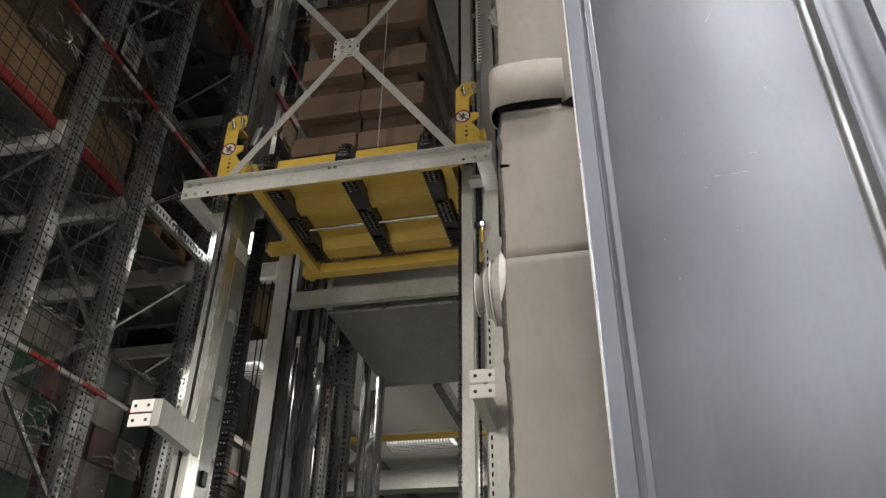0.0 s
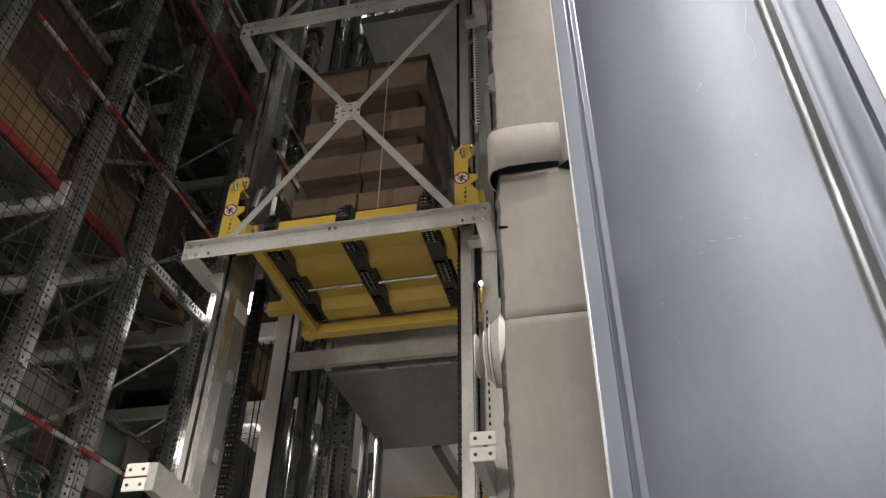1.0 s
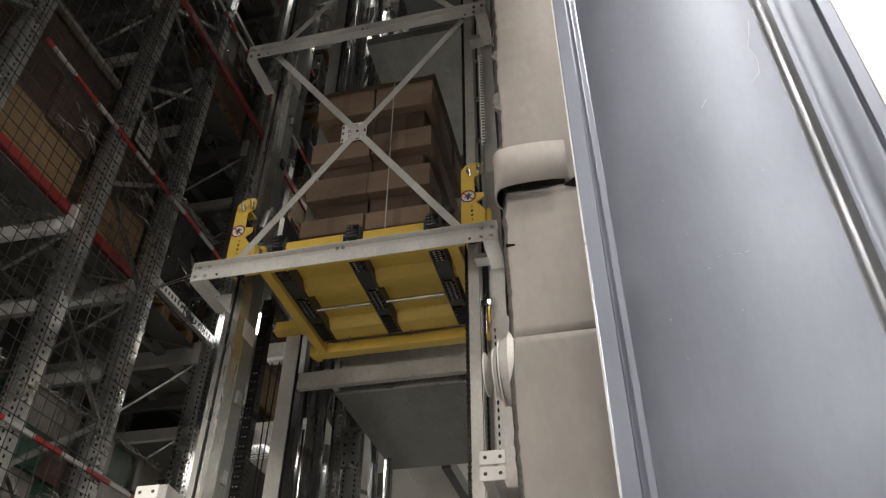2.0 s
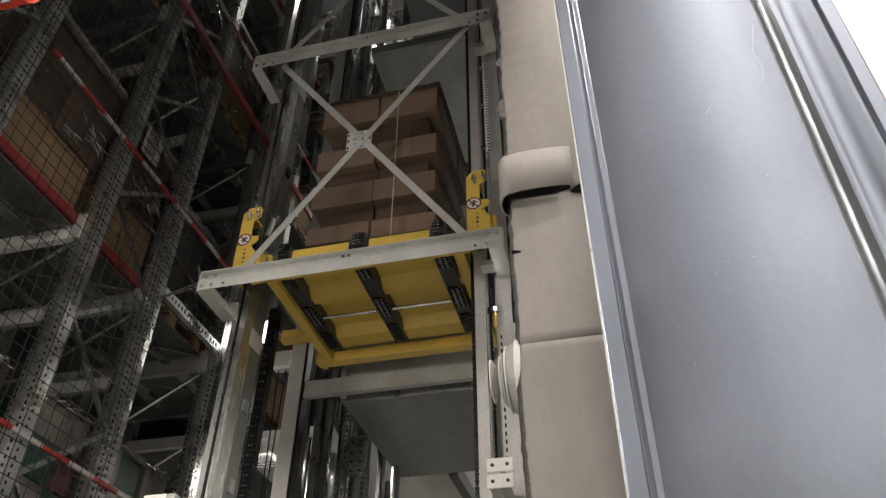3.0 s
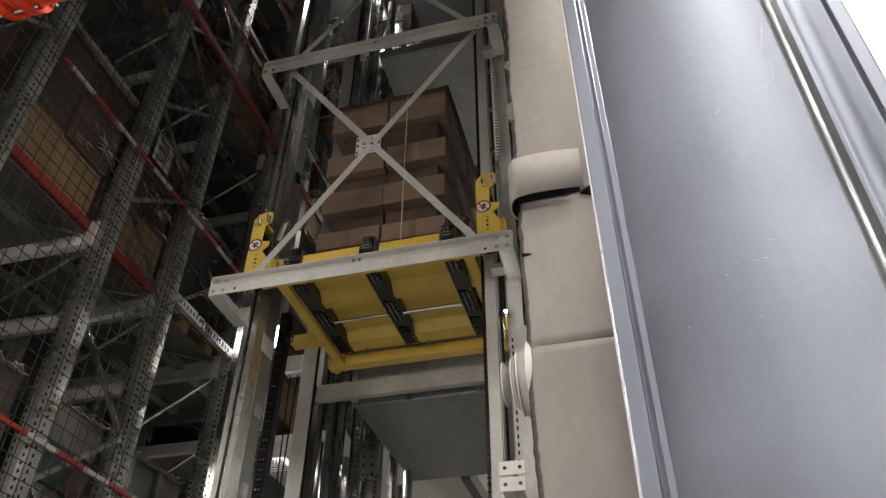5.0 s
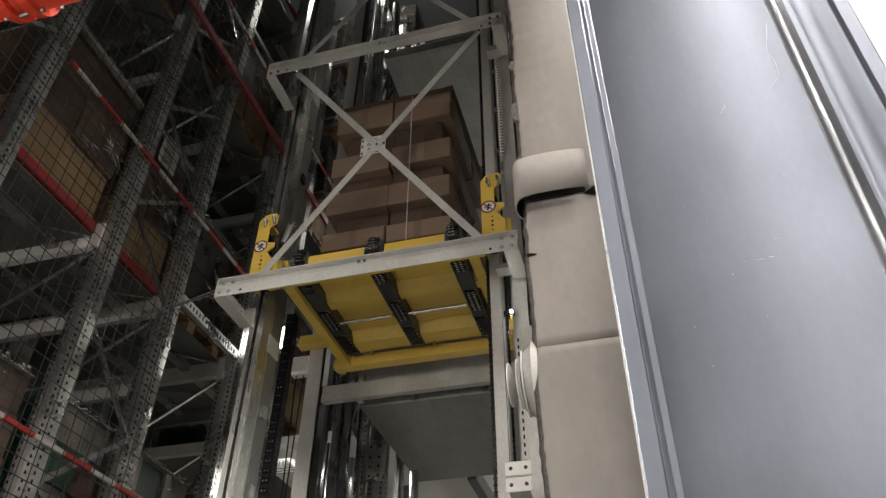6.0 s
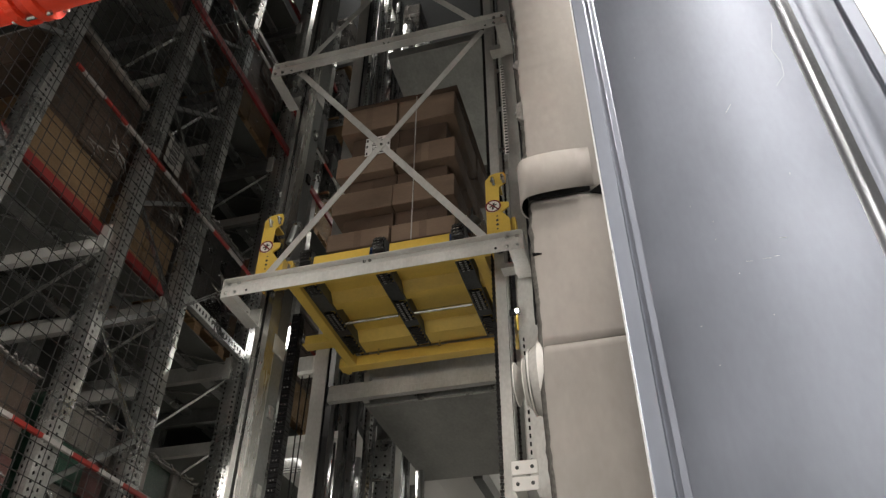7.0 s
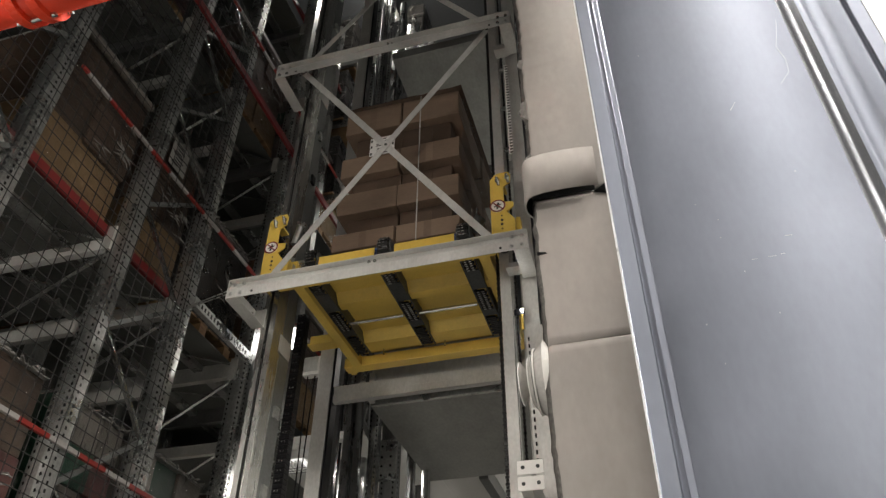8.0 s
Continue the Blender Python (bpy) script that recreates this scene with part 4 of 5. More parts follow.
rack = thing("pallet_rack", "galvanised slotted steel pallet rack, several levels high", "rack", (RX - 1.0, 3.5, 0))
for i, y in enumerate(UY):
    upright(rack, RX, y, holes=2 <= i + 1 <= 5)
    upright(rack, RX - 1.35, y, holes=False)
    upright(rack, RX - 2.7, y, holes=False)
RLEV = (0.80, 3.47, 6.14, 8.75)
for lv, z in enumerate(RLEV):
    for i, y in enumerate(UY):
        zz = Z(z) + (0.055 if i == 2 else -0.05 if i < 4 else -0.02)
        hh = 0.10 if i == 2 else 0.078
        bm = extrude(bmesh.new(), [(y - 0.03, zz - hh), (y - 0.03, zz + hh), (y - 0.005, zz + hh + 0.006), (y + 0.03, zz + hh), (y + 0.03, zz - hh)], "x", RX - 2.7, RX - 0.165)
        # upper levels get darker steel, painting in the light that fades upward
        part("tie_beam", bm, WHITE if i == 2 and lv < 2 else GREY if i in (3, 4) and lv < 2 else ZINCDARK, rack)
        if i in (1, 2, 3, 4) and lv in (1, 2):
            zl = Z(z) - (0.68 if i == 2 else 0.77)
            part("tie_beam", extrude(bmesh.new(), [(y + 0.02, zl - 0.05), (y + 0.02, zl + 0.05), (y + 0.07, zl + 0.05), (y + 0.07, zl - 0.05)], "x", RX - 2.7, RX - 0.02), GREY, rack)
        bm = bmesh.new()
        box(bm, RX - 0.168, RX - 0.10, y - 0.036, y - 0.015, zz - 0.11, zz + 0.11)
        part("end_plate", bm, GREY, rack)
        if i < 6 and z < 8:
            part("tie_brace", bar(bmesh.new(), (RX - 0.17, y + 0.035, zz - 0.08), (RX - 1.3, y + 0.035, zz - 0.75), 0.03, 0.02), GLINT, rack)
    zr = Z(z * 1.035) if z > 3 else Z(z)
    ye = UY[3] if lv == 1 else UY[-1]
    xs = 0.204 if lv == 2 else 0.0   # the third level's beam runs in front of the uprights
    part("shelf_beam", box(bmesh.new(), RX - 0.20 + xs, RX - 0.166 + xs, UY[0], ye, zr - 0.045, zr + 0.045, 0.004), RED, rack, "dark red painted shelf beam")
    if lv == 1:
        bm = extrude(bmesh.new(), [(RX - 0.04, zr - 0.07), (RX + 0.01, zr - 0.07), (RX + 0.01, zr + 0.02), (RX + 0.005, zr + 0.025), (RX - 0.04, zr + 0.02)], "y", UY[3] + 0.115, UY[4] - 0.012)
        sb = part("shelf_beam", bm, ZINC, rack, "slotted zinc shelf beam")
        bm = bmesh.new()
        for k in range(17):
            box(bm, RX + 0.008, RX + 0.0115, UY[3] + 0.16 + 0.052 * k, UY[3] + 0.182 + 0.052 * k, zr - 0.045, zr - 0.005)
        tagged(part("perforation", bm, BLACK, sb), kind="stuff")
    # dark deck plates and flat cross ties below each level
    for y0, y1 in zip(UY[:-1], UY[1:]):
        part("deck_plate", box(bmesh.new(), RX - 2.6, RX - 0.18, y0 + 0.035, y1 - 0.035, Z(z) + 0.052, Z(z) + 0.058), RACKDECK, rack)
        if z < 8:
            part("cross_tie", bar(bmesh.new(), (RX - 0.16, y1 - 0.05, Z(z) + 0.02), (RX - 1.3, y0 + 0.08, Z(z) + 0.02), 0.03, 0.004), GLINT, rack)
    bm = bmesh.new()
    for xx in (RX - 0.55, RX - 1.1):
        extrude(bm, [(xx, Z(z)), (xx + 0.09, Z(z)), (xx + 0.09, Z(z) + 0.06), (xx + 0.085, Z(z) + 0.06), (xx + 0.085, Z(z) + 0.005), (xx, Z(z) + 0.005)], "y", UY[0], UY[-1])
    part("pallet_rail", bm, ZINC, rack)
# zigzag bracing between the two uprights of each frame
for ya, yb in ((UY[0], UY[1]), (UY[2], UY[3]), (UY[4], UY[5])):
    for k in range(9):
        z = 0.55 + 1.14 * k
        lo, mid, hi = (ya + 0.12, Z(z)), (yb - 0.01, Z(z + 0.57)), (ya + 0.12, Z(z + 1.14))
        part("diagonal", bar(bmesh.new(), (RX - 0.05, *lo), (RX - 0.05, *mid), 0.03, 0.035), ZINCDARK, rack)
        part("diagonal", bar(bmesh.new(), (RX - 0.05, *mid), (RX - 0.05, *hi), 0.03, 0.028), GLINT, rack)

# guard rails with red and white tape along the levels
for z in (1.895, 4.375, 7.05):
    g = thing("guard_rail", "guard rail wrapped in red and white warning tape", "guard rail", (RX, 4, Z(z)), "taped guard rails")
    y, k = (2.55, 1) if z == 4.375 else (1.795, 0)
    while y < 7.4:
        ln = 0.07 if y == 2.55 else 0.27 + 0.008 * math.sin(k * 2.3)
        part("tape_band", box(bmesh.new(), RX + 0.005, RX + 0.030, y, y + ln - 0.001, Z(z) - 0.015, Z(z) + 0.015, 0.003), TAPERED if k % 2 else TAPEWHITE, g)
        y += ln
        k += 1

# wire mesh in front of the rack
bm = bmesh.new()
MX = RX + 0.10
y = 1.3
while y < 4.3:
    box(bm, MX - 0.002, MX + 0.002, y - 0.0025, y + 0.0025, 0.2, 8.6)
    y += 0.1
z = 0.2
while z < 8.6:
    box(bm, MX - 0.002, MX + 0.002, 1.3, 4.3, z - 0.0025, z + 0.0025)
    z += 0.1
solo("wire_mesh", bm, WIRE, "black wire mesh fence in front of the rack", "mesh fence", "stuff")

# goods on the rack
MIXED = (RACKCARD, RACKCARD, BROWNBAG, GREEN, PALEBAG, REDBAG)
def goods(x, y, z, w, d, h, mat, label, seed, film=True):
    t = thing("rack_pallet", label, "loaded pallet", (x - w / 2, y + d / 2, z), "loaded pallets on the rack")
    for k in range(5):
        part("top_board", box(bmesh.new(), x - w, x, y + k * d / 5, y + k * d / 5 + d / 5 - 0.03, z + 0.11, z + 0.132), WOOD, t)
    for yy in (y, y + d / 2 - 0.05, y + d - 0.1):
        part("bearer", box(bmesh.new(), x - w, x, yy, yy + 0.1, z + 0.001, z + 0.11), WOOD, t)
    rr = random.Random(seed)
    bright = {GREEN: (GREEN, PALEBAG, PALEBAG, REDBAG, GREEN), REDBAG: (REDBAG, REDBAG, PALEBAG, BROWNBAG)}.get(mat)
    rows_n, cols = (5, 3) if bright else (max(2, int(h / 0.42)), 2)
    for r in range(rows_n):
        for c in range(cols):
            for q in range(2):
                j = rr.uniform(-0.02, 0.02)
                part("packed_box", box(bmesh.new(), x - w + q * w / 2 + 0.01 + j, x - w + (q + 1) * w / 2 - 0.01 + j, y + c * d / cols + 0.001 + j * 0.3, y + (c + 1) * d / cols - 0.001 + j * 0.3,
                     z + 0.132 + r * h / rows_n + 0.003, z + 0.132 + (r + 1) * h / rows_n - 0.001, 0.008), TAN if r == 0 and mat is BROWNBAG else rr.choice(MIXED) if mat is RACKCARD else rr.choice(bright) if bright else mat, t)
    if film:
        bm = bmesh.new()
        g2 = []
        n1, n2 = 22, 20
        for a in range(n1 + 1):
            g2.append([bm.verts.new((x + 0.045 + rr.uniform(-0.028, 0.024), y + d * a / n1, z + 0.1 + (h + 0.05) * b / n2)) for b in range(n2 + 1)])
        for a in range(n1):
            for b in range(n2):
                bm.faces.new((g2[a][b], g2[a + 1][b], g2[a + 1][b + 1], g2[a][b + 1]))
        w_ = part("wrap", bm, FILM, t, "creased clear stretch wrap", smooth=True)
        # the wrap bunches up in a crumpled roll along the top edge
        for k in range(int(d / 0.05)):
            ya, yb = y + k * 0.05 + rr.uniform(-0.015, 0.015), y + (k + 1) * 0.05 + rr.uniform(-0.015, 0.03)
            ze = z + 0.138 + h
            part("wrap_fold", rod(bmesh.new(), (x + 0.02 + rr.uniform(-0.01, 0.04), ya, ze + rr.uniform(-0.02, 0.012)), (x + 0.02 + rr.uniform(-0.01, 0.04), yb, ze + rr.uniform(-0.02, 0.012)), rr.uniform(0.004, 0.012), 6, rr.uniform(0.003, 0.012)), FOLD, w_, smooth=k % 2 == 0)
        # a cluster of shiny twisted folds
        fy, fz = y + d * 0.72, z + 0.2 + h * rr.uniform(0.3, 0.5)
        for k in range(14):
            cy, cz, ln, an = fy + rr.gauss(0, 0.16), fz + rr.gauss(0, 0.10), rr.uniform(0.04, 0.12), rr.uniform(-0.3, 0.9)
            v = Vector((rr.uniform(-0.02, 0.02), ln * math.cos(an), -ln * math.sin(an)))
            c = Vector((x + 0.062, min(max(cy, y + 0.1), y + d - 0.1), min(max(cz, z + 0.2), z + h)))
            b2 = rod(bmesh.new(), c - v, c + Vector((0.012, 0, 0.012)), 0.002, 8, rr.uniform(0.004, 0.011))
            rod(b2, c + Vector((0.012, 0, 0.012)), c + v, rr.uniform(0.004, 0.010), 8, 0.002)
            part("wrap_fold", b2, FOLD, w_, smooth=True)
        part("top_sheet", box(bmesh.new(), x - w, x + 0.012, y, y + d, z + 0.134 + h, z + 0.142 + h), COVER, t, "pale cover sheet on top")
        # pale strip added as the highlight along the wrap's top edge
        if mat is BROWNBAG:
            part("edge_board", extrude(bmesh.new(), [(x + 0.015, z + 0.09 + h), (x + 0.055, z + 0.09 + h), (x + 0.055, z + 0.150 + h), (x - 0.03, z + 0.150 + h), (x - 0.03, z + 0.144 + h), (x + 0.049, z + 0.144 + h), (x + 0.049, z + 0.094 + h)], "y", y, y + d), PALEBAG, t, "pale strip painted for the bright edge of the wrap")
    return t


kinds = ((BROWNBAG, "brown wrapped goods on a wooden pallet"), (RACKCARD, "brown cartons wrapped on a wooden pallet"), (GREEN, "pale, dark green and red goods wrapped on a wooden pallet"), (PALEBAG, "pale wrapped goods on a wooden pallet"), (SHADEBAG, "dark goods in shiny film on a wooden pallet"), (REDBAG, "dark red and pale wrapped goods on a wooden pallet"))
# level, bay, height, kind
STOCK = ((0, 0, 1.34, 0), (0, 1, 1.34, 5), (0, 2, 1.34, 2), (0, 3, 1.33, 2), (0, 4, 1.33, 0), (0, 5, 1.33, 0),
         (1, 1, 1.30, 0), (1, 2, 1.30, 0), (1, 3, 1.05, 4), (1, 4, 1.2, 1), (1, 5, 1.3, 0),
         (2, 0, 1.3, 0), (2, 1, 1.1, 1), (2, 3, 1.3, 0), (2, 4, 1.1, 2), (2, 5, 1.2, 0))
for k, (lv, bi, h, kd) in enumerate(STOCK):
    y, d = UY[bi] + 0.10, UY[bi + 1] - UY[bi] - 0.12
    m, lab = kinds[kd]
    goods(RX - 0.20, y, Z(RLEV[lv]) + 0.06, 1.0, min(d, 0.96), h, m, lab, 2 * k)
    # rear pallets above the lowest level get the shade-dark goods
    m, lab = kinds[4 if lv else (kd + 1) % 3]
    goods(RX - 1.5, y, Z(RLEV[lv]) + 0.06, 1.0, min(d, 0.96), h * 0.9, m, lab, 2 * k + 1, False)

# shipping label on the narrow bay's goods
lab = thing("pallet_label", "white printed label on the wrapped goods", "label", (RX - 0.13, 3.9, Z(4.79)))
part("sheet", box(bmesh.new(), RX - 0.135, RX - 0.131, 3.79, 4.03, Z(4.64), Z(4.94)), COVER, lab)
for k in range(7):
    y0 = 3.82 + 0.02 * (k % 3)
    part("print_bar", box(bmesh.new(), RX - 0.1308, RX - 0.1295, y0, y0 + 0.09 + 0.015 * (k % 4), Z(4.68) + 0.034 * k, Z(4.695) + 0.034 * k), INK, lab)

# sprinkler pipe high beside the rack
PY, PZ = 1.0, Z(2.235)
pipe = thing("sprinkler_pipe", "glossy orange-red sprinkler pipe with flanged coupling", "pipe", (-3.0, PY, PZ))
part("pipe_run", rod(bmesh.new(), (-5.2, PY, PZ), (-0.92, PY, PZ), 0.085, 32), PIPE, pipe, smooth=True)
bm = bmesh.new()
for xx in (-1.78, -1.70):
    rod(bm, (xx - 0.018, PY, PZ), (xx + 0.018, PY, PZ), 0.108, 32)
part("coupling", bm, PIPE, pipe)
part("riser", rod(bmesh.new(), (-0.92, PY, PZ), (-0.92, PY, 12.99), 0.08, 24), PIPE, pipe, smooth=True)
part("elbow", bmesh_ball((-0.92, PY, PZ), 0.092), PIPE, pipe, smooth=True)
for k in range(6):
    a = k * math.pi / 3
    q = Vector((-1.74, PY + 0.097 * math.cos(a), PZ + 0.097 * math.sin(a)))
    part("bolt", rod(bmesh.new(), q - Vector((0.075, 0, 0)), q + Vector((0.075, 0, 0)), 0.009, 8), PIN, pipe)

# ---- far side under the mezzanine ----
mez = thing("mezzanine", "light grey mezzanine deck with yellow edge beam", "mezzanine", (-2.5, 9.5, Z(3.15)))
part("soffit", box(bmesh.new(), -2.3, 2.0, 7.45, 14.0, Z(3.16), Z(3.24)), WHITE, mez)
part("soffit", box(bmesh.new(), -3.9, -2.303, 6.5, 14.0, Z(3.16), Z(3.24)), WHITE, mez)
part("soffit", box(bmesh.new(), -6.3, -3.903, 6.5, 14.0, Z(3.16), Z(3.24)), RACKDECK, mez, "dark grey soffit sheet")
for x in (-5.0, -3.4, -1.8, -0.2):
    part("joist", extrude(bmesh.new(), [(x, Z(3.0)), (x + 0.10, Z(3.0)), (x + 0.10, Z(3.155)), (x, Z(3.155))], "y", 7.5, 13.9), ZINCDARK, mez)
part("edge_beam", box(bmesh.new(), -6.0, 1.5, 9.02, 9.12, Z(2.94), Z(2.998), 0.005), YELLOW, mez, "yellow painted edge beam")
part("cross_beam", box(bmesh.new(), -6.0, 1.5, 10.6, 10.9, Z(2.72), Z(2.998)), CONCRETE, mez)
part("cross_beam", box(bmesh.new(), -6.0, 1.5, 12.6, 12.9, Z(2.72), Z(2.998)), CONCRETE, mez)
for x0, x1, y0, y1 in LOUVRES:
    grate = thing("louvre_lamp", "white louvred ceiling lamp, lit", "lamp", ((x0 + x1) / 2, (y0 + y1) / 2, Z(3.0)), "louvred lamps")
    part("tray", box(bmesh.new(), x0, x1, y0, y1, Z(3.06), Z(3.155)), WHITE, grate)
    part("diffuser", box(bmesh.new(), x0 + 0.01, x1 - 0.01, y0 + 0.01, y1 - 0.01, Z(3.045), Z(3.058)), DIFF, grate, "glowing diffuser")
    k = int((x1 - x0) / 0.04)
    for i in range(k):
        x = x0 + i * 0.04
        part("louvre", box(bmesh.new(), x, x + 0.010, y0, y1, Z(2.985), Z(3.04)), WHITE, grate)
    for i in range(1, int((y1 - y0) / 0.06)):
        part("cross_louvre", box(bmesh.new(), x0, x1, y0 + i * 0.06, y0 + i * 0.06 + 0.006, Z(2.978), Z(2.984)), ZINCDARK, grate)

far_rack = thing("far_rack", "galvanised rack behind the lift, posts darkened for shade", "rack", (-3.2, 7.0, 0))
# post colour darkened because they stand backlit behind the lift
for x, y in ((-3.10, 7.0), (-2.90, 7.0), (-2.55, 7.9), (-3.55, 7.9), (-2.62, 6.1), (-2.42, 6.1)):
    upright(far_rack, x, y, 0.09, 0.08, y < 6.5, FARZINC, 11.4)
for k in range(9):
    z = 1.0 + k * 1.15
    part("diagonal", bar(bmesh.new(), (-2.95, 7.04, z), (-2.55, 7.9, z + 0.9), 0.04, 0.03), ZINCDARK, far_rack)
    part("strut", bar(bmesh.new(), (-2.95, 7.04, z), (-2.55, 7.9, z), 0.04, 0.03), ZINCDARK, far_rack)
    part("diagonal", bar(bmesh.new(), (-2.47, 6.14, z + 0.9), (-2.67, 6.14, z), 0.03, 0.03), ZINC, far_rack)

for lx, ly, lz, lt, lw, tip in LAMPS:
    unseen_lamp(lx, ly, lz, 90 if abs(lt) > 45 else 0)
unseen_lamp(1.75, 1.35, 6.3, 90)
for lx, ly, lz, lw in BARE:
    unseen_lamp(lx, ly, lz, 90)

# two thin steel wires tied to the lower crossbeam
for dz in (0.0, 0.03):
    solo("tie_wire", rod(bmesh.new(), (XL + 0.01, YB + 0.03, Z(2.93) + dz), (RX, UY[3] + 0.02, Z(3.42) + dz * 0.4), 0.0045, 6), ZINC, "thin steel wire tied to the crossbeam", "wire", "", "tie wires")

# glowing panel added on the rack behind the lift column for bright slits
wl = thing("slit_glow", "added glowing panel that shows as bright slits beside the column", "lamp", (-3.5, 5.75, Z(3.9)))
part("housing", box(bmesh.new(), -3.77, -3.18, 5.76, 5.82, Z(3.78), Z(4.10), 0.01), ZINC, wl)
part("panel", box(bmesh.new(), -3.725, -3.20, 5.75, 5.758, Z(3.82), Z(4.06)), glow("lit_panel", (1, 0.97, 0.93), 5), wl, "glowing white panel")
part("arm", box(bmesh.new(), -3.60, -3.56, 5.40, 5.76, Z(3.92), Z(3.96)), ZINC, wl)
# red lamp cap far behind
rl = thing("red_beacon", "small red beacon cap on a grey stem", "beacon", (-3.26, 7.0, Z(3.1)))
part("cap", bmesh_ball((-3.26, 7.0, Z(3.18)), 0.06), PIPE, rl, smooth=True)
part("stem", rod(bmesh.new(), (-3.26, 7.0, Z(3.13)), (-3.26, 7.0, 0.01), 0.018), ZINC, rl)

cb = thing("control_box", "small white control box fixed behind the lift", "control box", (-2.8, 7.0, Z(8.9)))
part("casing", box(bmesh.new(), -2.88, -2.74, 6.90, 6.98, Z(8.78), Z(9.02), 0.008), PLASTIC, cb)
part("lid", box(bmesh.new(), -2.87, -2.75, 6.892, 6.899, Z(8.79), Z(8.90)), GREY, cb)

# upright perforated strips and cable runs behind the rear post
for x, w in ((-2.80, 0.05), (-2.68, 0.035), (-2.57, 0.06)):
    st = thing("cable_ladder", "bright zinc perforated strip standing behind the lift", "cable ladder", (x, 6.0, 0), "perforated strips")
    part("strip", box(bmesh.new(), x - w / 2, x + w / 2, 5.99, 6.0, 4.9, 12.9), ZINC, st)
    bm = bmesh.new()
    for k in range(90):
        box(bm, x - 0.008, x + 0.008, 5.9875, 5.9915, Z(5.2) + 0.06 * k, Z(5.225) + 0.06 * k)
    tagged(part("perforation", bm, BLACK, st), kind="stuff")
    part("foot", box(bmesh.new(), x - 0.03, x + 0.03, 5.97, 6.02, 0.0, 4.9), FARZINC, st)
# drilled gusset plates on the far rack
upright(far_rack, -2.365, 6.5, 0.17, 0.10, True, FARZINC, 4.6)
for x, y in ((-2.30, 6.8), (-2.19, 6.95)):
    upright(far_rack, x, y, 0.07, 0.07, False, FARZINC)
for x0, z0, yp in ((-2.56, 2.66, 6.47), (-2.79, 1.84, 6.945), (-2.80, 4.9, 6.945)):
    gp = part("gusset_plate", box(bmesh.new(), x0, x0 + 0.20, yp, yp + 0.010, Z(z0), Z(z0) + 0.42, 0.003), ZINC, far_rack)
    bm = bmesh.new()
    for u in (0.05, 0.14):
        for v in (0.06, 0.15, 0.24, 0.35):
            rod(bm, (x0 + u, yp - 0.0045, Z(z0) + v), (x0 + u, yp + 0.001, Z(z0) + v), 0.012, 10)
    tagged(part("holes", bm, BLACK, gp), kind="stuff")
    part("knee_brace", bar(bmesh.new(), (x0 + 0.02, yp + 0.025, Z(z0) + 0.25), (x0 - 0.30, yp + 0.025, Z(z0) + 0.85), 0.03, 0.05), ZINCDARK, far_rack)
for x, y in ((-2.86, 6.5), (-2.80, 6.5), (-3.02, 6.6)):
    solo("cable", rod(bmesh.new(), (x, y, 0.02), (x, y, 12.9), 0.013, 8), BLACK, "black cable running up behind the lift", "cable", "", "cables")

# wrapped goods high on the rack behind the lift
def wrapped_stack(x0, x1, y0, y1, z0, z1, seed):
    t = thing("wrapped_stack", "goods wrapped in shiny film, high on the rack, darkened for shade", "wrapped goods", ((x0 + x1) / 2, (y0 + y1) / 2, Z(z0)), "wrapped goods behind the lift")
    part("tray", box(bmesh.new(), x0 - 0.02, x1 + 0.02, y0, y1, Z(z0), Z(z0) + 0.03), WOOD, t)
    n = 3
    for k in range(n):
        za, zb = z0 + 0.03 + (z1 - z0) * k / n, z0 + 0.03 + (z1 - z0) * (k + 1) / n - 0.006
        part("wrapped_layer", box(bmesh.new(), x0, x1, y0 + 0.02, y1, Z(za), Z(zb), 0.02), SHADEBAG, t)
    rr = random.Random(seed)
    bm = bmesh.new()
    g = [[bm.verts.new((x0 - 0.01 + (x1 - x0 + 0.02) * a / 6, y0 - 0.012 + rr.uniform(-0.02, 0.012), Z(z0) + 0.02 + (z1 - z0) * b / 14)) for b in range(15)] for a in range(7)]
    for a in range(6):
        for b in range(14):
            bm.faces.new((g[a][b], g[a + 1][b], g[a + 1][b + 1], g[a][b + 1]))
    w_ = part("wrap", bm, FILM, t, "creased clear stretch wrap", smooth=True)
    for k in range(14):
        c = Vector((rr.uniform(x0 + 0.03, x1 - 0.03), y0 - 0.022, Z(z0) + 0.06 + rr.uniform(0, z1 - z0 - 0.1)))
        an, ln = rr.uniform(-0.6, 1.9), rr.uniform(0.03, 0.12)
        v = Vector((ln * math.cos(an), rr.uniform(-0.01, 0.01), ln * math.sin(an)))
        part("wrap_fold", rod(bmesh.new(), c - v, c + v, 0.003, 8, rr.uniform(0.006, 0.012)), FOLD, w_, smooth=True)


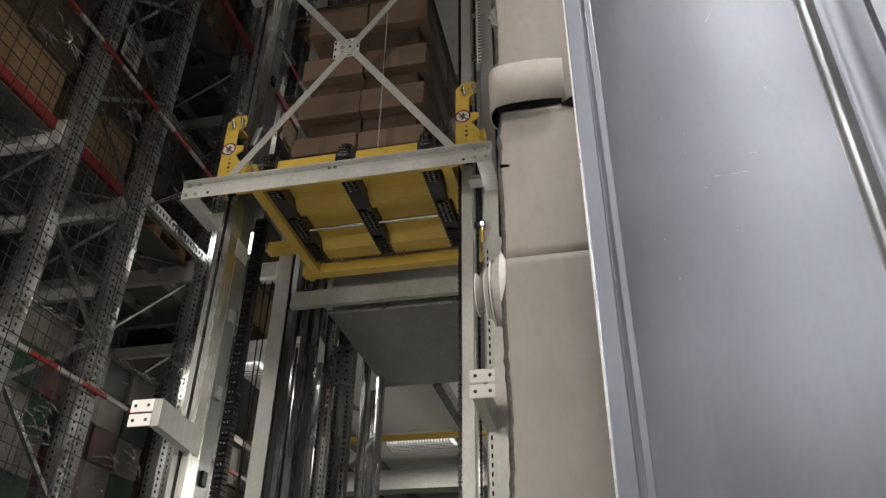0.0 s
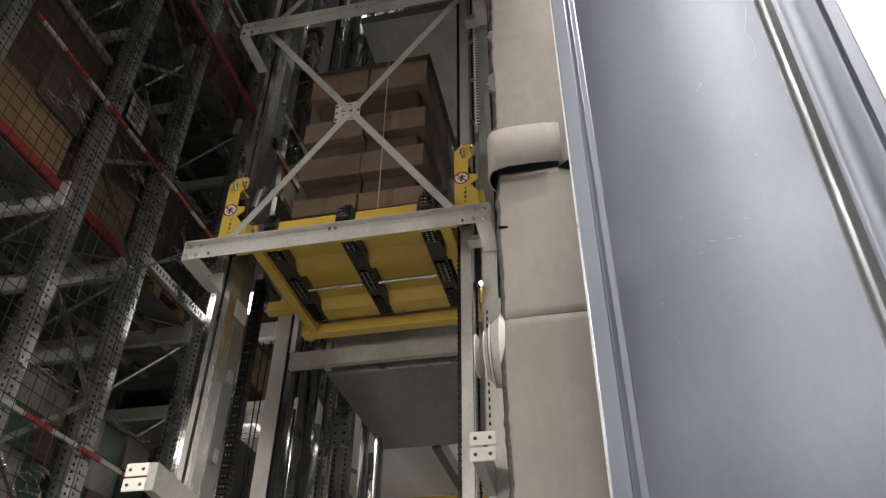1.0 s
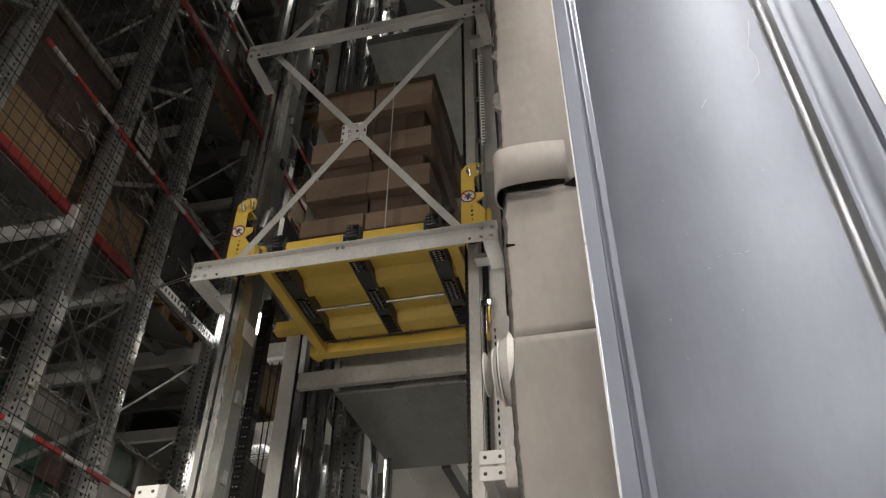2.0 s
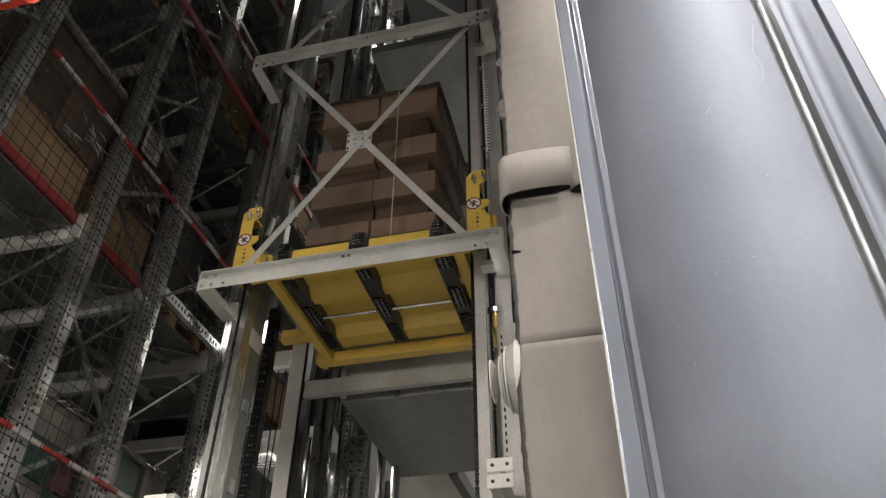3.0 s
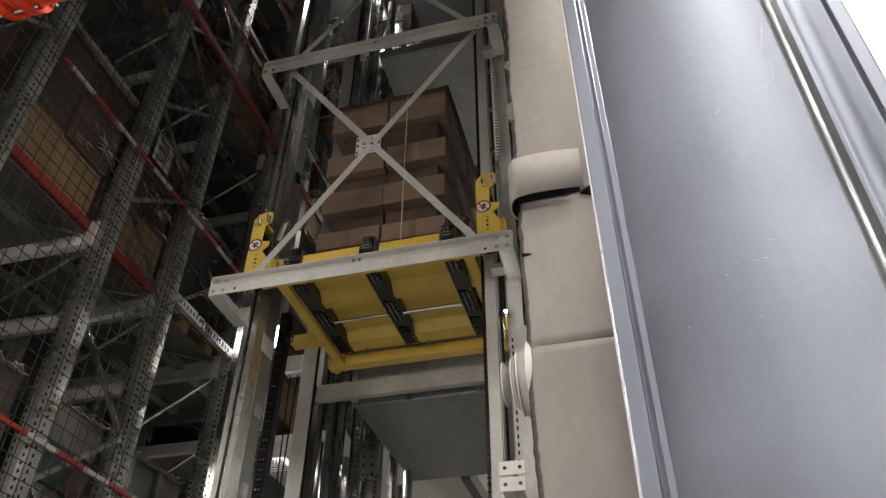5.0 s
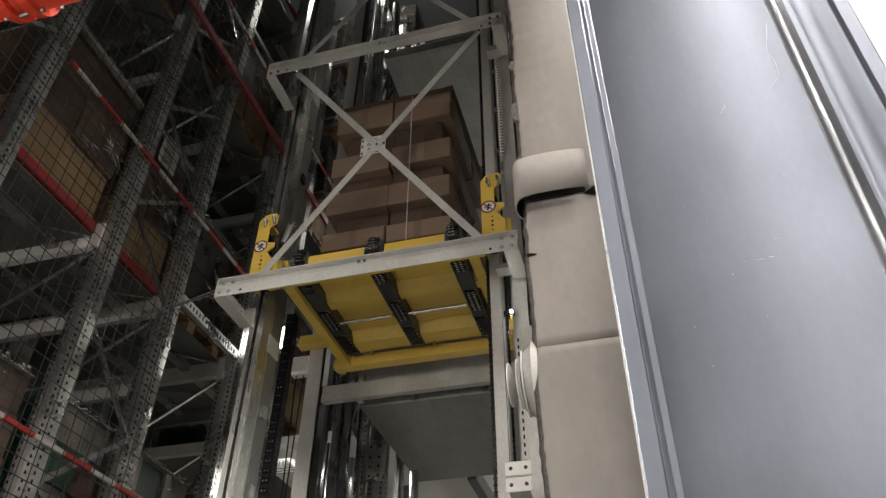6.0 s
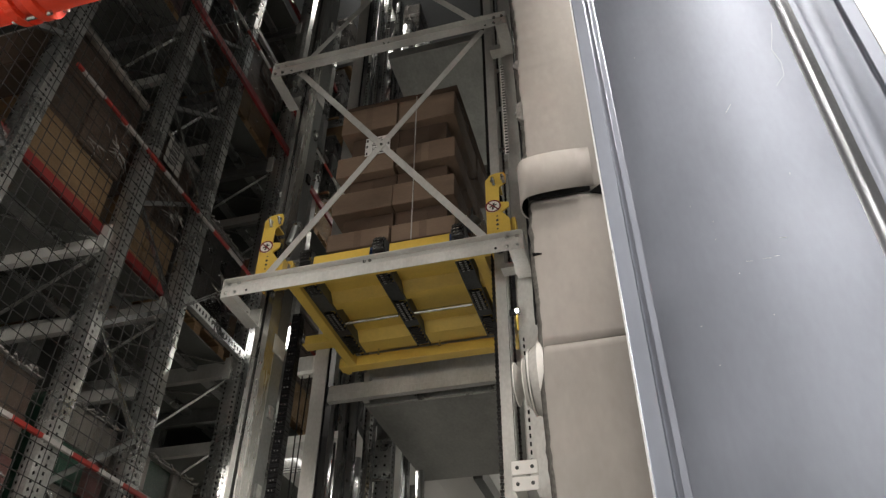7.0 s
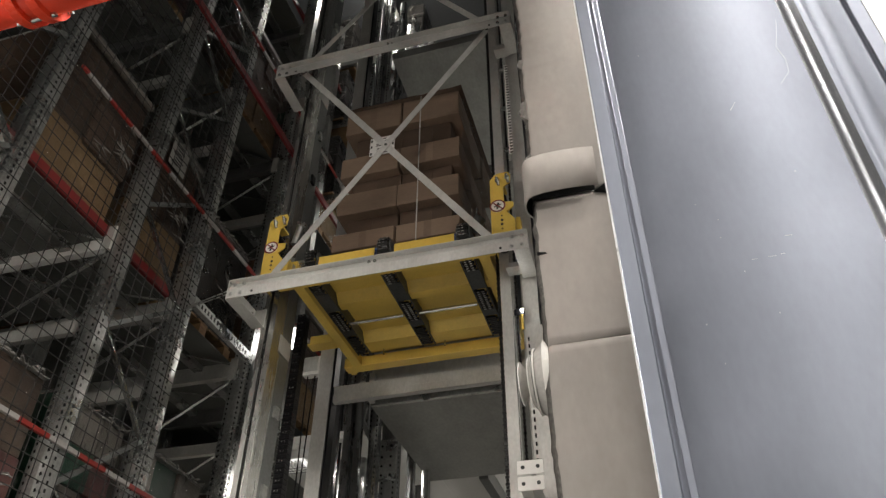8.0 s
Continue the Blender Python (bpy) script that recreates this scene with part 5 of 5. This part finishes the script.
for z0 in (6.9, 8.4, 9.8):
    part("shelf_beam", box(bmesh.new(), -4.1, -2.2, 6.80, 6.86, Z(z0) - 0.10, Z(z0) - 0.001, 0.004), ZINC, far_rack)
    wrapped_stack(-4.00, -3.60, 6.78, 7.5, z0, z0 + 1.15, int(z0 * 10))
    wrapped_stack(-2.80, -2.38, 6.78, 7.5, z0, z0 + 1.05, int(z0 * 10) + 1)

# grey plate above the rear beam, and a small junction box on the rear post
part("rear_plate", box(bmesh.new(), -2.25, -0.60, 5.44, 5.47, Z(3.10), Z(3.50), 0.003), GREY, frame_thing)
for x in (-2.25, -0.66):
    part("plate_arm", box(bmesh.new(), x, x + 0.05, 5.381, 5.439, Z(2.93), Z(3.20), 0.003), GREY, frame_thing)
jb = thing("junction_box", "small white electrical junction box with black cables", "junction box", (-2.78, 5.33, Z(3.27)))
part("casing", box(bmesh.new(), -2.86, -2.699, 5.30, 5.38, Z(3.22), Z(3.40), 0.008), PLASTIC, jb)
part("lid", box(bmesh.new(), -2.85, -2.715, 5.292, 5.299, Z(3.25), Z(3.39), 0.003), GREY, jb)
for k, lean in ((0, 0.02), (1, -0.03)):
    part("cable", rod(bmesh.new(), (-2.82 + k * 0.07, 5.335, Z(3.225)), (-2.80 + k * 0.05 + lean, 5.335, Z(1.2)), 0.006, 8), BLACK, jb)

# locking lever and its actuator beside the guide plate
part("lever", rod(bmesh.new(), (-2.350, 4.0, Z(3.774)), (-2.385, 4.0, Z(3.600)), 0.026, 14), ZINCDARK, car)
part("lever_pin", rod(bmesh.new(), (-2.350, 3.955, Z(3.774)), (-2.350, 4.03, Z(3.774)), 0.018, 12), PIN, car)
part("actuator", box(bmesh.new(), -2.497, -2.352, 3.99, 4.05, Z(3.318), Z(3.463), 0.012), ZINCDARK, car)
part("actuator_cap", box(bmesh.new(), -2.387, -2.322, 3.985, 4.04, Z(3.268), Z(3.418), 0.006), YELLOW, car)
part("hose", rod(bmesh.new(), (-2.385, 4.02, Z(3.600)), (-2.487, 4.02, Z(3.423)), 0.010, 8), BLACK, car)
